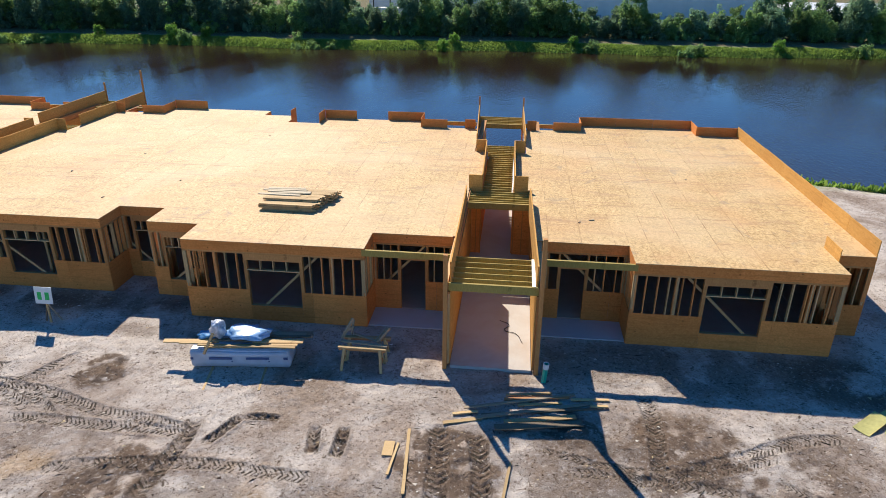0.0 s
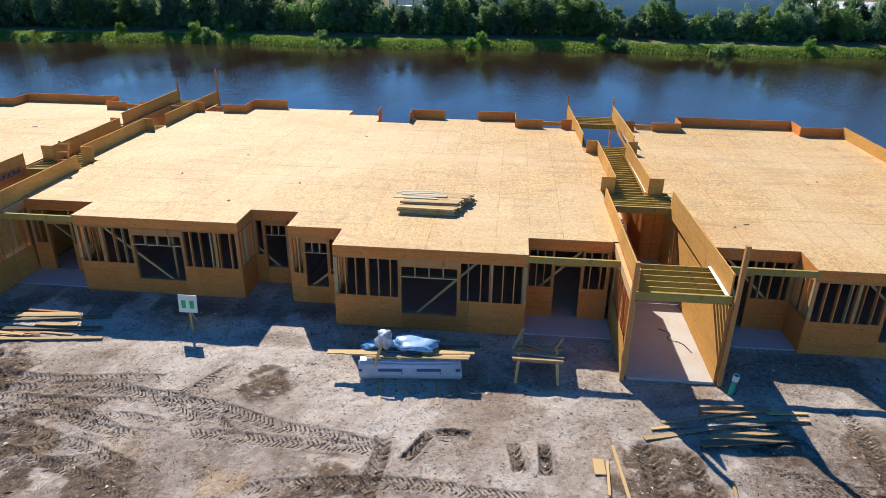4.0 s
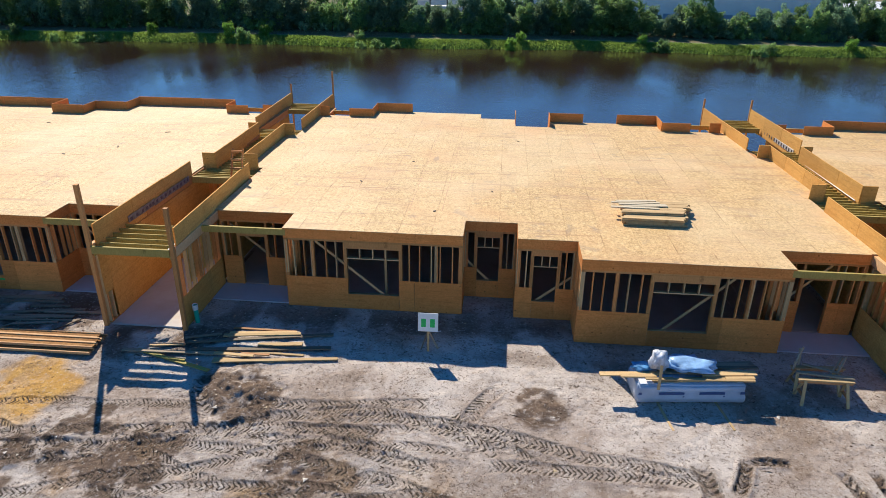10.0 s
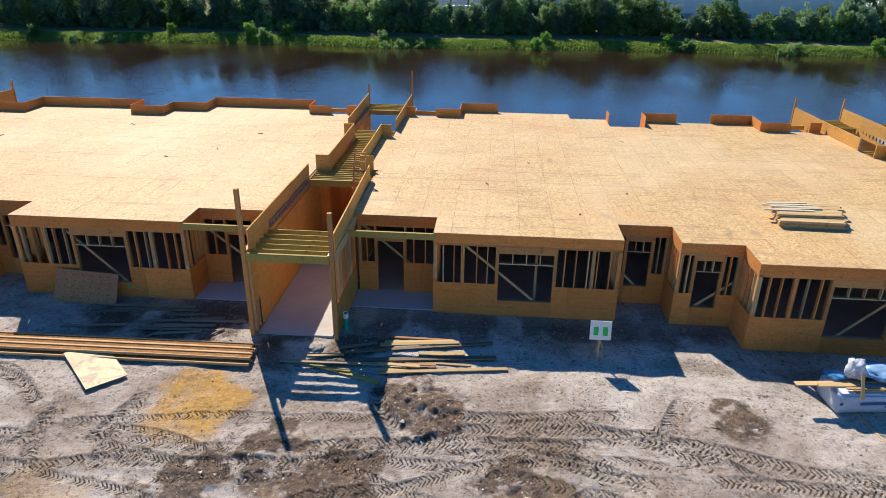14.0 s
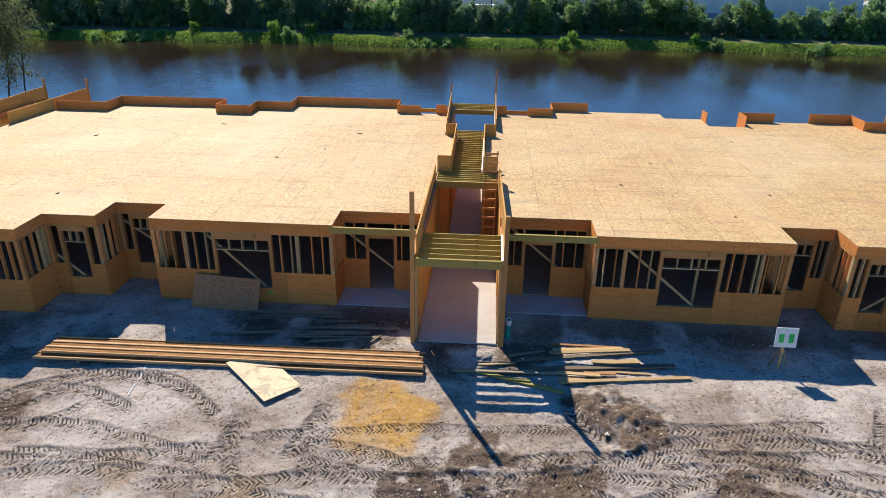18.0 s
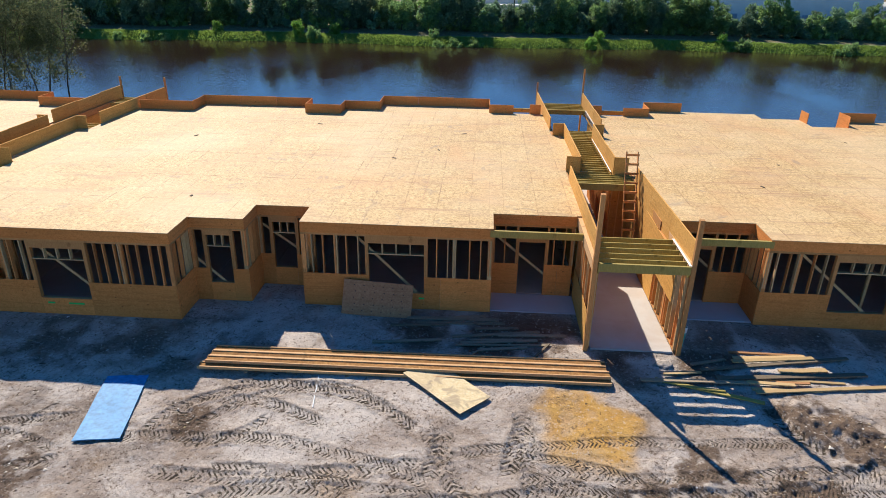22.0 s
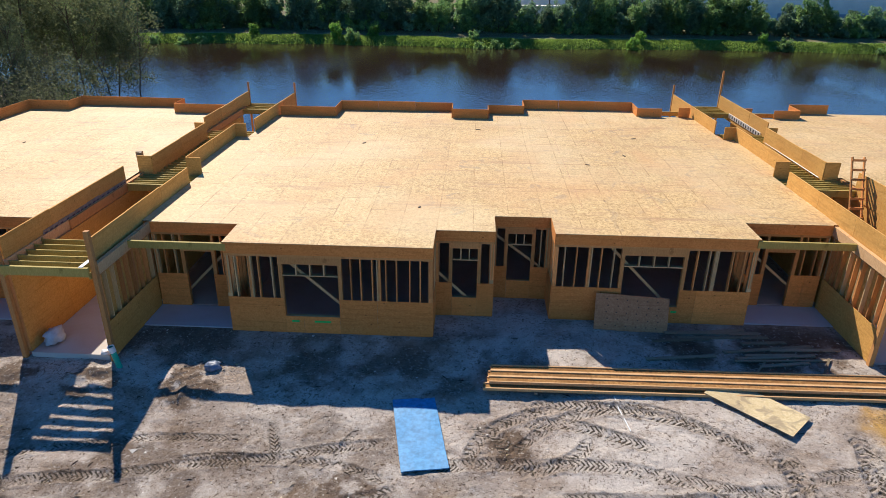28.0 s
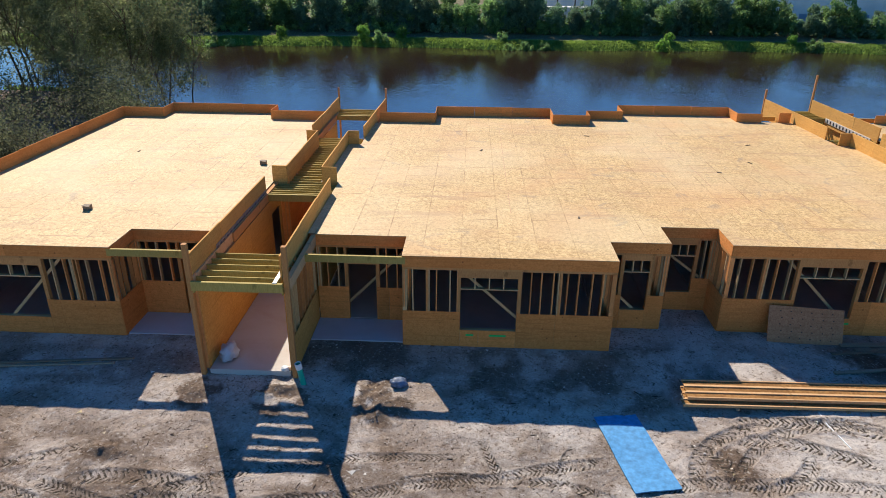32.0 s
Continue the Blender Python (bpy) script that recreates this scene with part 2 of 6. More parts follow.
plain("ledger_pale", (0.50, 0.46, 0.40), 0.7)
plain("steel_dull", (0.10, 0.095, 0.09), 0.6, 0.3)
plain("litter_white", (0.75, 0.75, 0.74), 0.6)
plain("dark_debris", (0.05, 0.04, 0.035), 0.9)
plain("house_wall", (0.84, 0.80, 0.74), 0.7, 0, 0.2, 0.06, 0.4)
plain("house_trim", (0.30, 0.36, 0.44), 0.6)
plain("house_roof", (0.70, 0.72, 0.74), 0.6)
plain("bark", (0.10, 0.075, 0.05), 0.9, 0, 0.2, 0.3, 6, 0.6)


def foliage(name, dark, light, gloss=0.7):
    m, nt, b = nodes_of(name, gloss, 0, 0.3)
    geo = nt.nodes.new("ShaderNodeNewGeometry")
    c = ramp(nt, geo.outputs["Random Per Island"], [(0.0, dark), (1.0, light)])
    big = noise_of(nt, geo.outputs["Position"], 0.4, 3)
    c = mixc(nt, ramp(nt, big, [(0.4, (0, 0, 0)), (0.7, (0.6,) * 3)]), c, tuple(x * 0.6 for x in dark))
    c = tint(nt, c, 0.7, 1.25)
    nt.links.new(c, b.inputs["Base Color"])
    t = nt.nodes.new("ShaderNodeBsdfTranslucent")
    nt.links.new(c, t.inputs[0])
    mx = nt.nodes.new("ShaderNodeMixShader")
    mx.inputs[0].default_value = 0.55
    nt.links.new(b.outputs[0], mx.inputs[1])
    nt.links.new(t.outputs[0], mx.inputs[2])
    nt.links.new(mx.outputs[0], nt.nodes["Material Output"].inputs[0])


foliage("leaf_dark", (0.14, 0.235, 0.145), (0.27, 0.40, 0.21))
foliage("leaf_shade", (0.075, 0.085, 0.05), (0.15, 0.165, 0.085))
foliage("leaf_mid", (0.15, 0.26, 0.095), (0.31, 0.46, 0.15))
foliage("leaf_bright", (0.14, 0.29, 0.04), (0.28, 0.46, 0.09))
foliage("leaf_olive", (0.11, 0.135, 0.06), (0.235, 0.26, 0.115))
foliage("grass_blade", (0.19, 0.31, 0.05), (0.34, 0.46, 0.10))


def ground_material():
    m, nt, b = nodes_of("sandy_soil", 0.95, 0, 0.1)
    geo = nt.nodes.new("ShaderNodeNewGeometry")
    p = geo.outputs["Position"]
    big = noise_of(nt, p, 0.28, 6, 0.62, 0.6)
    mid = noise_of(nt, p, 1.6, 6, 0.7, 0.3)
    fine = noise_of(nt, p, 22, 4, 0.7)
    c = ramp(nt, big, [(0.35, (0.33, 0.26, 0.20)), (0.45, (0.48, 0.405, 0.34)), (0.57, (0.63, 0.565, 0.495))])
    c = mixc(nt, ramp(nt, mid, [(0.5, (0, 0, 0)), (0.66, (0.55,) * 3)]), c, (0.27, 0.205, 0.15))
    speck = noise_of(nt, p, 6, 6, 0.8, 1.2)
    c = mixc(nt, ramp(nt, speck, [(0.565, (0, 0, 0)), (0.615, (0.9,) * 3)]), c, (0.11, 0.08, 0.055))
    at = nt.nodes.new("ShaderNodeVertexColor")
    at.layer_name = "soil"
    sep = nt.nodes.new("ShaderNodeSeparateColor")
    nt.links.new(at.outputs[0], sep.inputs[0])
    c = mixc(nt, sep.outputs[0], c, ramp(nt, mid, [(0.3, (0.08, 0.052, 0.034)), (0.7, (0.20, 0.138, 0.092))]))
    c = mixc(nt, sep.outputs[1], c, ramp(nt, mid, [(0.3, (0.48, 0.255, 0.055)), (0.7, (0.62, 0.38, 0.11))]))
    c = mixc(nt, sep.outputs[2], c, ramp(nt, mid, [(0.3, (0.08, 0.15, 0.02)), (0.7, (0.20, 0.30, 0.05))]))
    tr = nt.nodes.new("ShaderNodeVertexColor")
    tr.layer_name = "tread"
    ts = nt.nodes.new("ShaderNodeSeparateColor")
    nt.links.new(tr.outputs[0], ts.inputs[0])
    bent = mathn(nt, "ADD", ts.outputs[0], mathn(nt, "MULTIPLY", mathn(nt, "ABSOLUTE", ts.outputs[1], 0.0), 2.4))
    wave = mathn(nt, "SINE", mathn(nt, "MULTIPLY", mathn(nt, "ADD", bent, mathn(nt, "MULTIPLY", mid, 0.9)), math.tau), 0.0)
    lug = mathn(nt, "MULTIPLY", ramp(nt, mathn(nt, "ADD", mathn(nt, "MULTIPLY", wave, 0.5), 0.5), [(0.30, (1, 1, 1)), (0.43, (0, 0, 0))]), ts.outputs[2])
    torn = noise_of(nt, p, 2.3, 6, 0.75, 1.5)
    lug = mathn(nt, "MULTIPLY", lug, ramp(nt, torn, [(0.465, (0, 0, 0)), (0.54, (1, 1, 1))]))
    # shade in the tread grooves, painted as a dark colour along the lugs
    groove_shade = mathn(nt, "MINIMUM", mathn(nt, "MULTIPLY", lug, 1.7), 0.95)
    c = mixc(nt, groove_shade, c, (0.085, 0.07, 0.05))
    # loose crumbs gather in patches, with smooth sand between
    rough = ramp(nt, noise_of(nt, p, 0.75, 4, 0.6, 0.8), [(0.44, (0.12,) * 3), (0.58, (1, 1, 1))])
    rough = mathn(nt, "MAXIMUM", rough, sep.outputs[0])
    peb = noise_of(nt, p, 9, 4, 0.7, 0.6)
    c = mixc(nt, mathn(nt, "MULTIPLY", rough, ramp(nt, peb, [(0.56, (0, 0, 0)), (0.61, (0.8,) * 3)])), c, (0.15, 0.105, 0.075))
    c = mixc(nt, ramp(nt, peb, [(0.36, (0.4,) * 3), (0.43, (0, 0, 0))]), c, (0.66, 0.62, 0.57))
    crumb = noise_of(nt, p, 13, 5, 0.75, 2.0)
    c = mixc(nt, mathn(nt, "MULTIPLY", rough, ramp(nt, crumb, [(0.60, (0, 0, 0)), (0.64, (0.85,) * 3)])), c, (0.10, 0.072, 0.052))
    grit = ramp(nt, fine, [(0.35, (0.84,) * 3), (0.55, (1.0,) * 3), (0.7, (1.06,) * 3)])
    c = mixc(nt, 1.0, c, grit, "MULTIPLY")
    nt.links.new(c, b.inputs["Base Color"])
    bump(nt, b, mathn(nt, "ADD", mathn(nt, "MULTIPLY", fine, 0.4), mathn(nt, "ADD", mathn(nt, "MULTIPLY", mid, 2.0), mathn(nt, "ADD", mathn(nt, "MULTIPLY", speck, -1.0), mathn(nt, "ADD", mathn(nt, "MULTIPLY", crumb, -0.8), mathn(nt, "MULTIPLY", lug, -1.7))))), 0.9, 0.045)


ground_material()


def water_material():
    m, nt, b = nodes_of("lake_water", 0.06, 0, 0.5)
    geo = nt.nodes.new("ShaderNodeNewGeometry")
    mp = nt.nodes.new("ShaderNodeMapping")
    mp.inputs["Scale"].default_value = (1.5, 0.6, 1)
    nt.links.new(geo.outputs["Position"], mp.inputs[0])
    n1 = noise_of(nt, mp.outputs[0], 2.4, 3, 0.55, 0.4)
    n2 = noise_of(nt, mp.outputs[0], 0.05, 3, 0.5, 0.3)
    deep = ramp(nt, n2, [(0.35, (0.020, 0.012, 0.008)), (0.65, (0.030, 0.018, 0.012))])
    nt.links.new(deep, b.inputs["Base Color"])
    b.inputs["IOR"].default_value = 1.33
    amount = ramp(nt, n2, [(0.38, (0.16,) * 3), (0.62, (0.8,) * 3)])
    bump(nt, b, mathn(nt, "MULTIPLY", n1, amount), 1.0, 0.085)


water_material()

# ---------------------------------------------------------------- builders


def box(bm, x0, y0, z0, x1, y1, z1, m=None):
    r = bmesh.ops.create_cube(bm, size=1.0)
    t = Matrix.Translation(((x0 + x1) / 2, (y0 + y1) / 2, (z0 + z1) / 2)) @ Matrix.Diagonal((abs(x1 - x0), abs(y1 - y0), abs(z1 - z0), 1))
    bmesh.ops.transform(bm, matrix=(m @ t) if m else t, verts=r["verts"])
    return r["verts"]


def bar(bm, p0, p1, w, h):
    """A board of section w x h from p0 to p1; h is measured upwards, or away from the y axis for uprights."""
    p0, p1 = Vector(p0), Vector(p1)
    d = p1 - p0
    up = Vector((0, 0, 1)) if abs(d.normalized().z) < 0.95 else Vector((0, 1, 0))
    side = d.cross(up).normalized()
    up = side.cross(d).normalized()
    m = Matrix((side, d.normalized(), up)).transposed().to_4x4()
    m.translation = (p0 + p1) / 2
    r = bmesh.ops.create_cube(bm, size=1.0)
    bmesh.ops.transform(bm, matrix=m @ Matrix.Diagonal((w, d.length, h, 1)), verts=r["verts"])
    return r["verts"]


def link(name, bm, material, parent=None, label=""):
    me = bpy.data.meshes.new(name)
    bm.to_mesh(me)
    bm.free()
    me.materials.append(MAT[material])
    ob = new(name, me)
    if parent is not None:
        ob.parent = parent
    if label:
        ob["label"] = label
    return ob


def part(name, bm, material, parent, label=""):
    return link(name, bm, material, parent, label)


BOXES = {}


def piece(name, size, centre, material, parent, rot=None, label="", bevel=0.0):
    """A board or panel as an object of its own; alike boards share one mesh."""
    key = (name, material, tuple(round(s, 3) for s in size))
    if key not in BOXES:
        x, y, z = (s / 2 for s in size)
        me = bpy.data.meshes.new(name)
        c = [(sx * x, sy * y, sz * z) for sz in (-1, 1) for sy in (-1, 1) for sx in (-1, 1)]
        me.from_pydata(c, [], [(0, 2, 3, 1), (4, 5, 7, 6), (0, 1, 5, 4), (2, 6, 7, 3), (0, 4, 6, 2), (1, 3, 7, 5)])
        me.materials.append(MAT[material])
        BOXES[key] = me
    ob = new(name, BOXES[key])
    ob.matrix_world = Matrix.Translation(centre) @ (rot.to_matrix().to_4x4() if isinstance(rot, Euler) else (rot or Matrix.Identity(4)))
    if parent is not None:
        ob.parent = parent
        if parent.type == "MESH":
            ob.matrix_parent_inverse = parent.matrix_basis.inverted()
    if label:
        ob["label"] = label
    return ob


def empty(name, label, category, group="", kind="", at=(0, 0, 0)):
    e = new(name)
    e.empty_display_size = 0.2
    return tagged(e, label, category, group, kind)


rng = random.Random(7)

# ---------------------------------------------------------------- plan
SLAB, PLATE, DECK = 0.10, 2.88, 3.27
F, M, N = 24.03, 25.53, 27.02
OSB_TOP = 1.34


def wall(name, label, p0, p1, openings=(), osb_top=OSB_TOP, z0=SLAB, z1=PLATE, brace=None, inner=False, studs=True, skip=(), sheath="osb_wall"):
    """A framed wall from p0 to p1, its outer face on the right-hand side: plates, studs, headers, braces and sheathing pieces.
    openings: (u0, u1, sill, head, transom height or 0), metres along the wall."""
    w = empty(name, label, "wall", "", "structure")
    p0, p1 = Vector((*p0, 0)), Vector((*p1, 0))
    d = (p1 - p0)
    length = d.length
    d.normalize()
    ang = math.atan2(d.y, d.x)
    base = Matrix.Translation(p0) @ Matrix.Rotation(ang, 4, "Z")
    T, W = 0.038, 0.14

    def pc(nm, size, u, v, z, mat, tilt=0.0, lab=""):
        m = base @ Matrix.Translation((u, v, z)) @ Matrix.Rotation(tilt, 4, "Y")
        o = piece(nm, size, m.translation, mat, w, m.to_3x3().to_4x4(), lab)
        return o

    doors = [o for o in openings if o[2] <= z0 + 0.01]
    # plates
    cuts = sorted((o[0], o[1]) for o in doors)
    u = 0.0
    for a, b in cuts + [(length, length)]:
        if a - u > 0.05:
            pc("bottom_plate", (a - u, W, T), (u + a) / 2, W / 2, z0 + T / 2, "plate_wood")
        u = b
    for k in range(2):
        pc("top_plate", (length, W, T), length / 2, W / 2, z1 - T / 2 - k * T, "plate_wood")
    lo, hi = z0 + T, z1 - 2 * T
    # studs
    us = [T / 2, T * 1.6, T * 2.7, length - T / 2, length - T * 1.6, length - T * 2.7]
    stops = [0.0] + [v for o in sorted(openings) for v in (o[0], o[1])] + [length]
    for a, b in zip(stops[::2], stops[1::2]):
        n = max(1, round((b - a) / 0.40))
        us += [a + (b - a) * i / n + rng.uniform(-0.04, 0.04) for i in range(1, n)]
        if b - a > 1.7:
            # a post of three studs where an inner wall meets this one
            c = a + (b - a) * rng.uniform(0.42, 0.62)
            us = [u for u in us if not c - 0.14 < u < c + 0.14] + [c - T * 1.1, c, c + T * 1.1]
    if studs:
        for q in us:
            if any(o[0] - 0.15 < q < o[1] + 0.15 for o in openings):
                continue
            pc("stud", (T, W, hi - lo), q, W / 2, (lo + hi) / 2, "pale_wood" if rng.random() < 0.3 else "stud_wood", rng.uniform(-0.006, 0.006))
    for a, b, sill, head, transom in openings:
        for q in (a - T / 2, b + T / 2):
            pc("jack_stud", (T, W, head - lo), q, W / 2, (lo + head) / 2, "plate_wood")
        for q in (a - T * 1.55, b + T * 1.55, a - T * 2.6, b + T * 2.6):
            pc("king_stud", (T, W, hi - lo), q, W / 2, (lo + hi) / 2, "plate_wood")
        top = min(head + 0.26, hi)
        pc("header", (b - a + 0.16, W, top - head), (a + b) / 2, W / 2 - 0.003, (top + head) / 2, "plate_wood")
        if transom:
            pc("flat_header", (b - a, W, T), (a + b) / 2, W / 2, transom, "pale_wood")
            k = 4 if b - a > 1.3 else 3
            for i in range(1, k):
                pc("cripple_stud", (T, W, head - transom - T / 2), a + (b - a) * i / k, W / 2, (head + transom) / 2 + T / 4, "pale_wood")
        if sill > z0 + 0.1:
            pc("sill_plate", (b - a, W, T), (a + b) / 2, W / 2, sill - T / 2, "pale_wood")
    # sheathing, in sheets between the openings
    edges = {0.0, length}
    for o in openings:
        edges |= {o[0], o[1]}
    q = 2.44
    while q < length - 0.3:
        if all(abs(q - e) > 0.25 for e in edges):
            edges.add(q)
        q += 2.44
    edges = sorted(edges)
    v = W + 0.008 if inner else -0.008
    for a, b in zip(edges, edges[1:]):
        mid = (a + b) / 2
        tops = [(z0 - 0.04, osb_top)]
        for o in openings:
            if o[0] < mid < o[1]:
                tops = [(z0 - 0.04, min(o[2], osb_top))] if o[2] > z0 + 0.05 else []
        for za, zb in tops:
            if mid in skip or zb - za < 0.05:
                continue
            pc("sheathing_panel", (b - a - 0.006, 0.014, zb - za), mid, v, (za + zb) / 2, sheath)
    # a diagonal brace, inside the studs
    if brace:
        (ua, za), (ub, zb) = (brace[0], hi - 0.06), (brace[1], z0 + 0.2)
        slope = (zb - za) / (ub - ua)
        ends = []
        for u in (ua, ub):
            q = min(max(u, 0.06), length - 0.06)
            ends.append((q, za + (q - ua) * slope))
        (ua, za), (ub, zb) = ends
        pc("diagonal_brace", (math.hypot(ub - ua, zb - za), 0.036, 0.088), (ua + ub) / 2, W + 0.02, (za + zb) / 2, "pale_wood", math.atan2(za - zb, ub - ua))
    return w


def rim(parent, p0, p1):
    """The band of the floor frame above a wall, in boards of up to 4.9 m."""
    p0, p1 = Vector((*p0, 0)), Vector((*p1, 0))
    d = p1 - p0
    n = max(1, math.ceil(d.length / 4.9))
    ang = math.atan2(d.y, d.x)
    for i in range(n):
        c = p0 + d * ((i + 0.5) / n)
        out = Vector((d.y, -d.x, 0)).normalized()
        piece("rim_board", (d.length / n - 0.004, 0.04, DECK - 0.024 - PLATE), c - out * 0.012 + Vector((0, 0, (DECK - 0.022 + PLATE) / 2)), "osb_wall", parent, Euler((0, 0, ang)))


def sheets(parent, columns, jitter=0.0):
    """OSB sheets, 1.22 m wide and 2.44 m deep, staggered, trimmed to columns of (x0, x1, y0, y1)."""
    W, L, gap = 1.22, 2.44, 0.0035
    x_lo = min(c[0] for c in columns)
    for cx0, cx1, cy0, cy1 in columns:
        i0 = int((cx0 - x_lo) / W + 1e-6)
        i1 = int((cx1 - x_lo) / W - 1e-6)
        for i in range(i0, i1 + 1):
            a, b = max(cx0 - 0.003, x_lo + i * W + gap / 2), min(cx1 + 0.001, x_lo + (i + 1) * W - gap / 2)
            if b - a < 0.003:
                continue
            y = 20.0 + (i % 2) * L / 2
            while y < cy1:
                ya, yb = max(y, cy0), min(y + L, cy1)
                if yb - ya > 0.03:
                    t = rng.uniform(-0.001, 0.001)
                    piece("osb_sheet", (b - a, yb - ya - gap, 0.018), ((a + b) / 2, (ya + yb) / 2, DECK - 0.009 + t), "osb_deck", parent, Euler((rng.uniform(-0.0005, 0.0005), rng.uniform(-0.0005, 0.0005), 0)))
                y += L


def prism(bm, columns, z0, z1):
    for x0, x1, y0, y1 in columns:
        box(bm, x0, y0, z0, x1, y1, z1)


def columns_of(front, back):
    """Front and back outlines as steps (x, y), x rising, to columns."""
    xs = sorted({round(x, 3) for x, _ in front} | {round(x, 3) for x, _ in back})

    def level(steps, x):
        for (xa, ya), (xb, yb) in zip(steps, steps[1:]):
            if xa <= x <= xb and xb > xa:
                return ya + (yb - ya) * 0
        return None

    out = []
    for a, b in zip(xs, xs[1:]):
        m = (a + b) / 2
        f, k = level(front, m), level(back, m)
        if f is not None and k is not None and b - a > 0.01:
            out.append((a, b, f, k))
    return out


def parapet(name, p0, p1, h, z=DECK, label="low upright OSB edge panel along the roof deck", drop=0.30, out=0.0, thick=0.03, mat="osb_panel"):
    """Upright OSB panels along a line, standing above the deck and lapping over its edge."""
    w = empty(name, label, "parapet", "", "structure")
    p0, p1 = Vector((*p0, 0)), Vector((*p1, 0))
    d = p1 - p0
    ang = math.atan2(d.y, d.x)
    n = max(1, round(d.length / 2.44))
    for i in range(n):
        c = p0 + d * ((i + 0.5) / n)
        dz = rng.uniform(-0.015, 0.015)
        m = Matrix.Rotation(ang, 4, "Z") @ Matrix.Rotation(rng.uniform(-0.012, 0.012), 4, "X")
        piece("osb_panel", (d.length / n - 0.012, thick, h + drop), c + Vector((0, 0, z + (h - drop) / 2 + dz)), mat, w, m)
    return w


# front outlines, as points from left to right
FRONT = {
    "A": [(7.62, M), (10.55, M), (10.55, F), (17.55, F), (17.55, M + 0.1), (19.1, M + 0.1)],
    "B": [(-19.62, N), (-16.57, N), (-16.57, M), (-9.92, M), (-9.92, N), (-7.95, N), (-7.95, M), (-5.83, M), (-5.83, F), (1.06, F), (1.06, M), (4.1, M)],
    "C": [(-46.12, M + 0.08), (-43.06, M + 0.08), (-43.06, F + 0.04), (-36.38, F + 0.04), (-36.38, M + 0.05), (-34.4, M + 0.05), (-34.4, N), (-32.42, N), (-32.42, M + 0.03), (-25.76, M + 0.03), (-25.76, N), (-22.78, N)],
    "D": [(-60.75, M + 0.1), (-59.2, M + 0.1), (-59.2, F + 0.06), (-52.33, F + 0.06), (-52.33, M + 0.12), (-49.05, M + 0.12)],
}
BACK = {
    "A": [(7.62, 42.68), (10.1, 42.68), (10.1, 44.2), (16.78, 44.2), (16.78, 42.62), (19.1, 42.62)],
    "B": [(-19.62, 43.82), (-16.68, 43.82), (-16.68, 45.4), (-10.05, 45.4), (-10.05, 44.22), (-7.92, 44.22), (-7.92, 42.5), (-5.9, 42.5), (-5.9, 43.95), (0.48, 44.1), (0.48, 42.45), (4.1, 42.45)],
    "C": [(-46.12, 42.03), (-43.0, 42.03), (-43.0, 43.85), (-36.48, 43.95), (-36.48, 42.25), (-34.45, 42.25), (-34.45, 43.6), (-32.38, 43.6), (-32.38, 45.15), (-25.9, 45.15), (-25.9, 43.65), (-22.78, 43.65)],
    "D": [(-60.75, 42.2), (-58.45, 42.2), (-58.45, 43.6), (-52.25, 43.6), (-52.25, 42.1), (-49.05, 42.1)],
}
# openings along the segments of each front outline: (u0, u1, sill, head, transom)
BIG, SMALL = (0.68, 2.56, 2.16), (0.78, 2.62, 2.2)


def mid_window(length, w, off=0.0, kind=BIG):
    return [(length / 2 - w / 2 + off, length / 2 + w / 2 + off, *kind)]


OPEN = {
    "A": {0: [(0.55, 1.45, SLAB, 2.2, 0)], 2: mid_window(7.0, 2.0)},
    "B": {0: [(0.75, 1.75, SLAB, 2.2, 0)], 2: mid_window(6.65, 1.95), 4: mid_window(1.97, 0.85, -0.08, SMALL), 6: mid_window(2.12, 0.85, -0.02, SMALL), 8: mid_window(6.89, 2.0), 10: [(1.05, 2.0, SLAB, 2.2, 0)]},
    "C": {0: [(1.05, 2.0, SLAB, 2.2, 0)], 2: mid_window(6.68, 1.8, -0.6), 4: mid_window(1.98, 0.85, 0, SMALL), 6: mid_window(1.98, 0.85, -0.05, SMALL), 8: mid_window(6.66, 1.95), 10: [(1.0, 1.95, SLAB, 2.2, 0)]},
    "D": {2: mid_window(6.87, 2.0), 4: [(1.5, 2.4, SLAB, 2.2, 0)]},
}
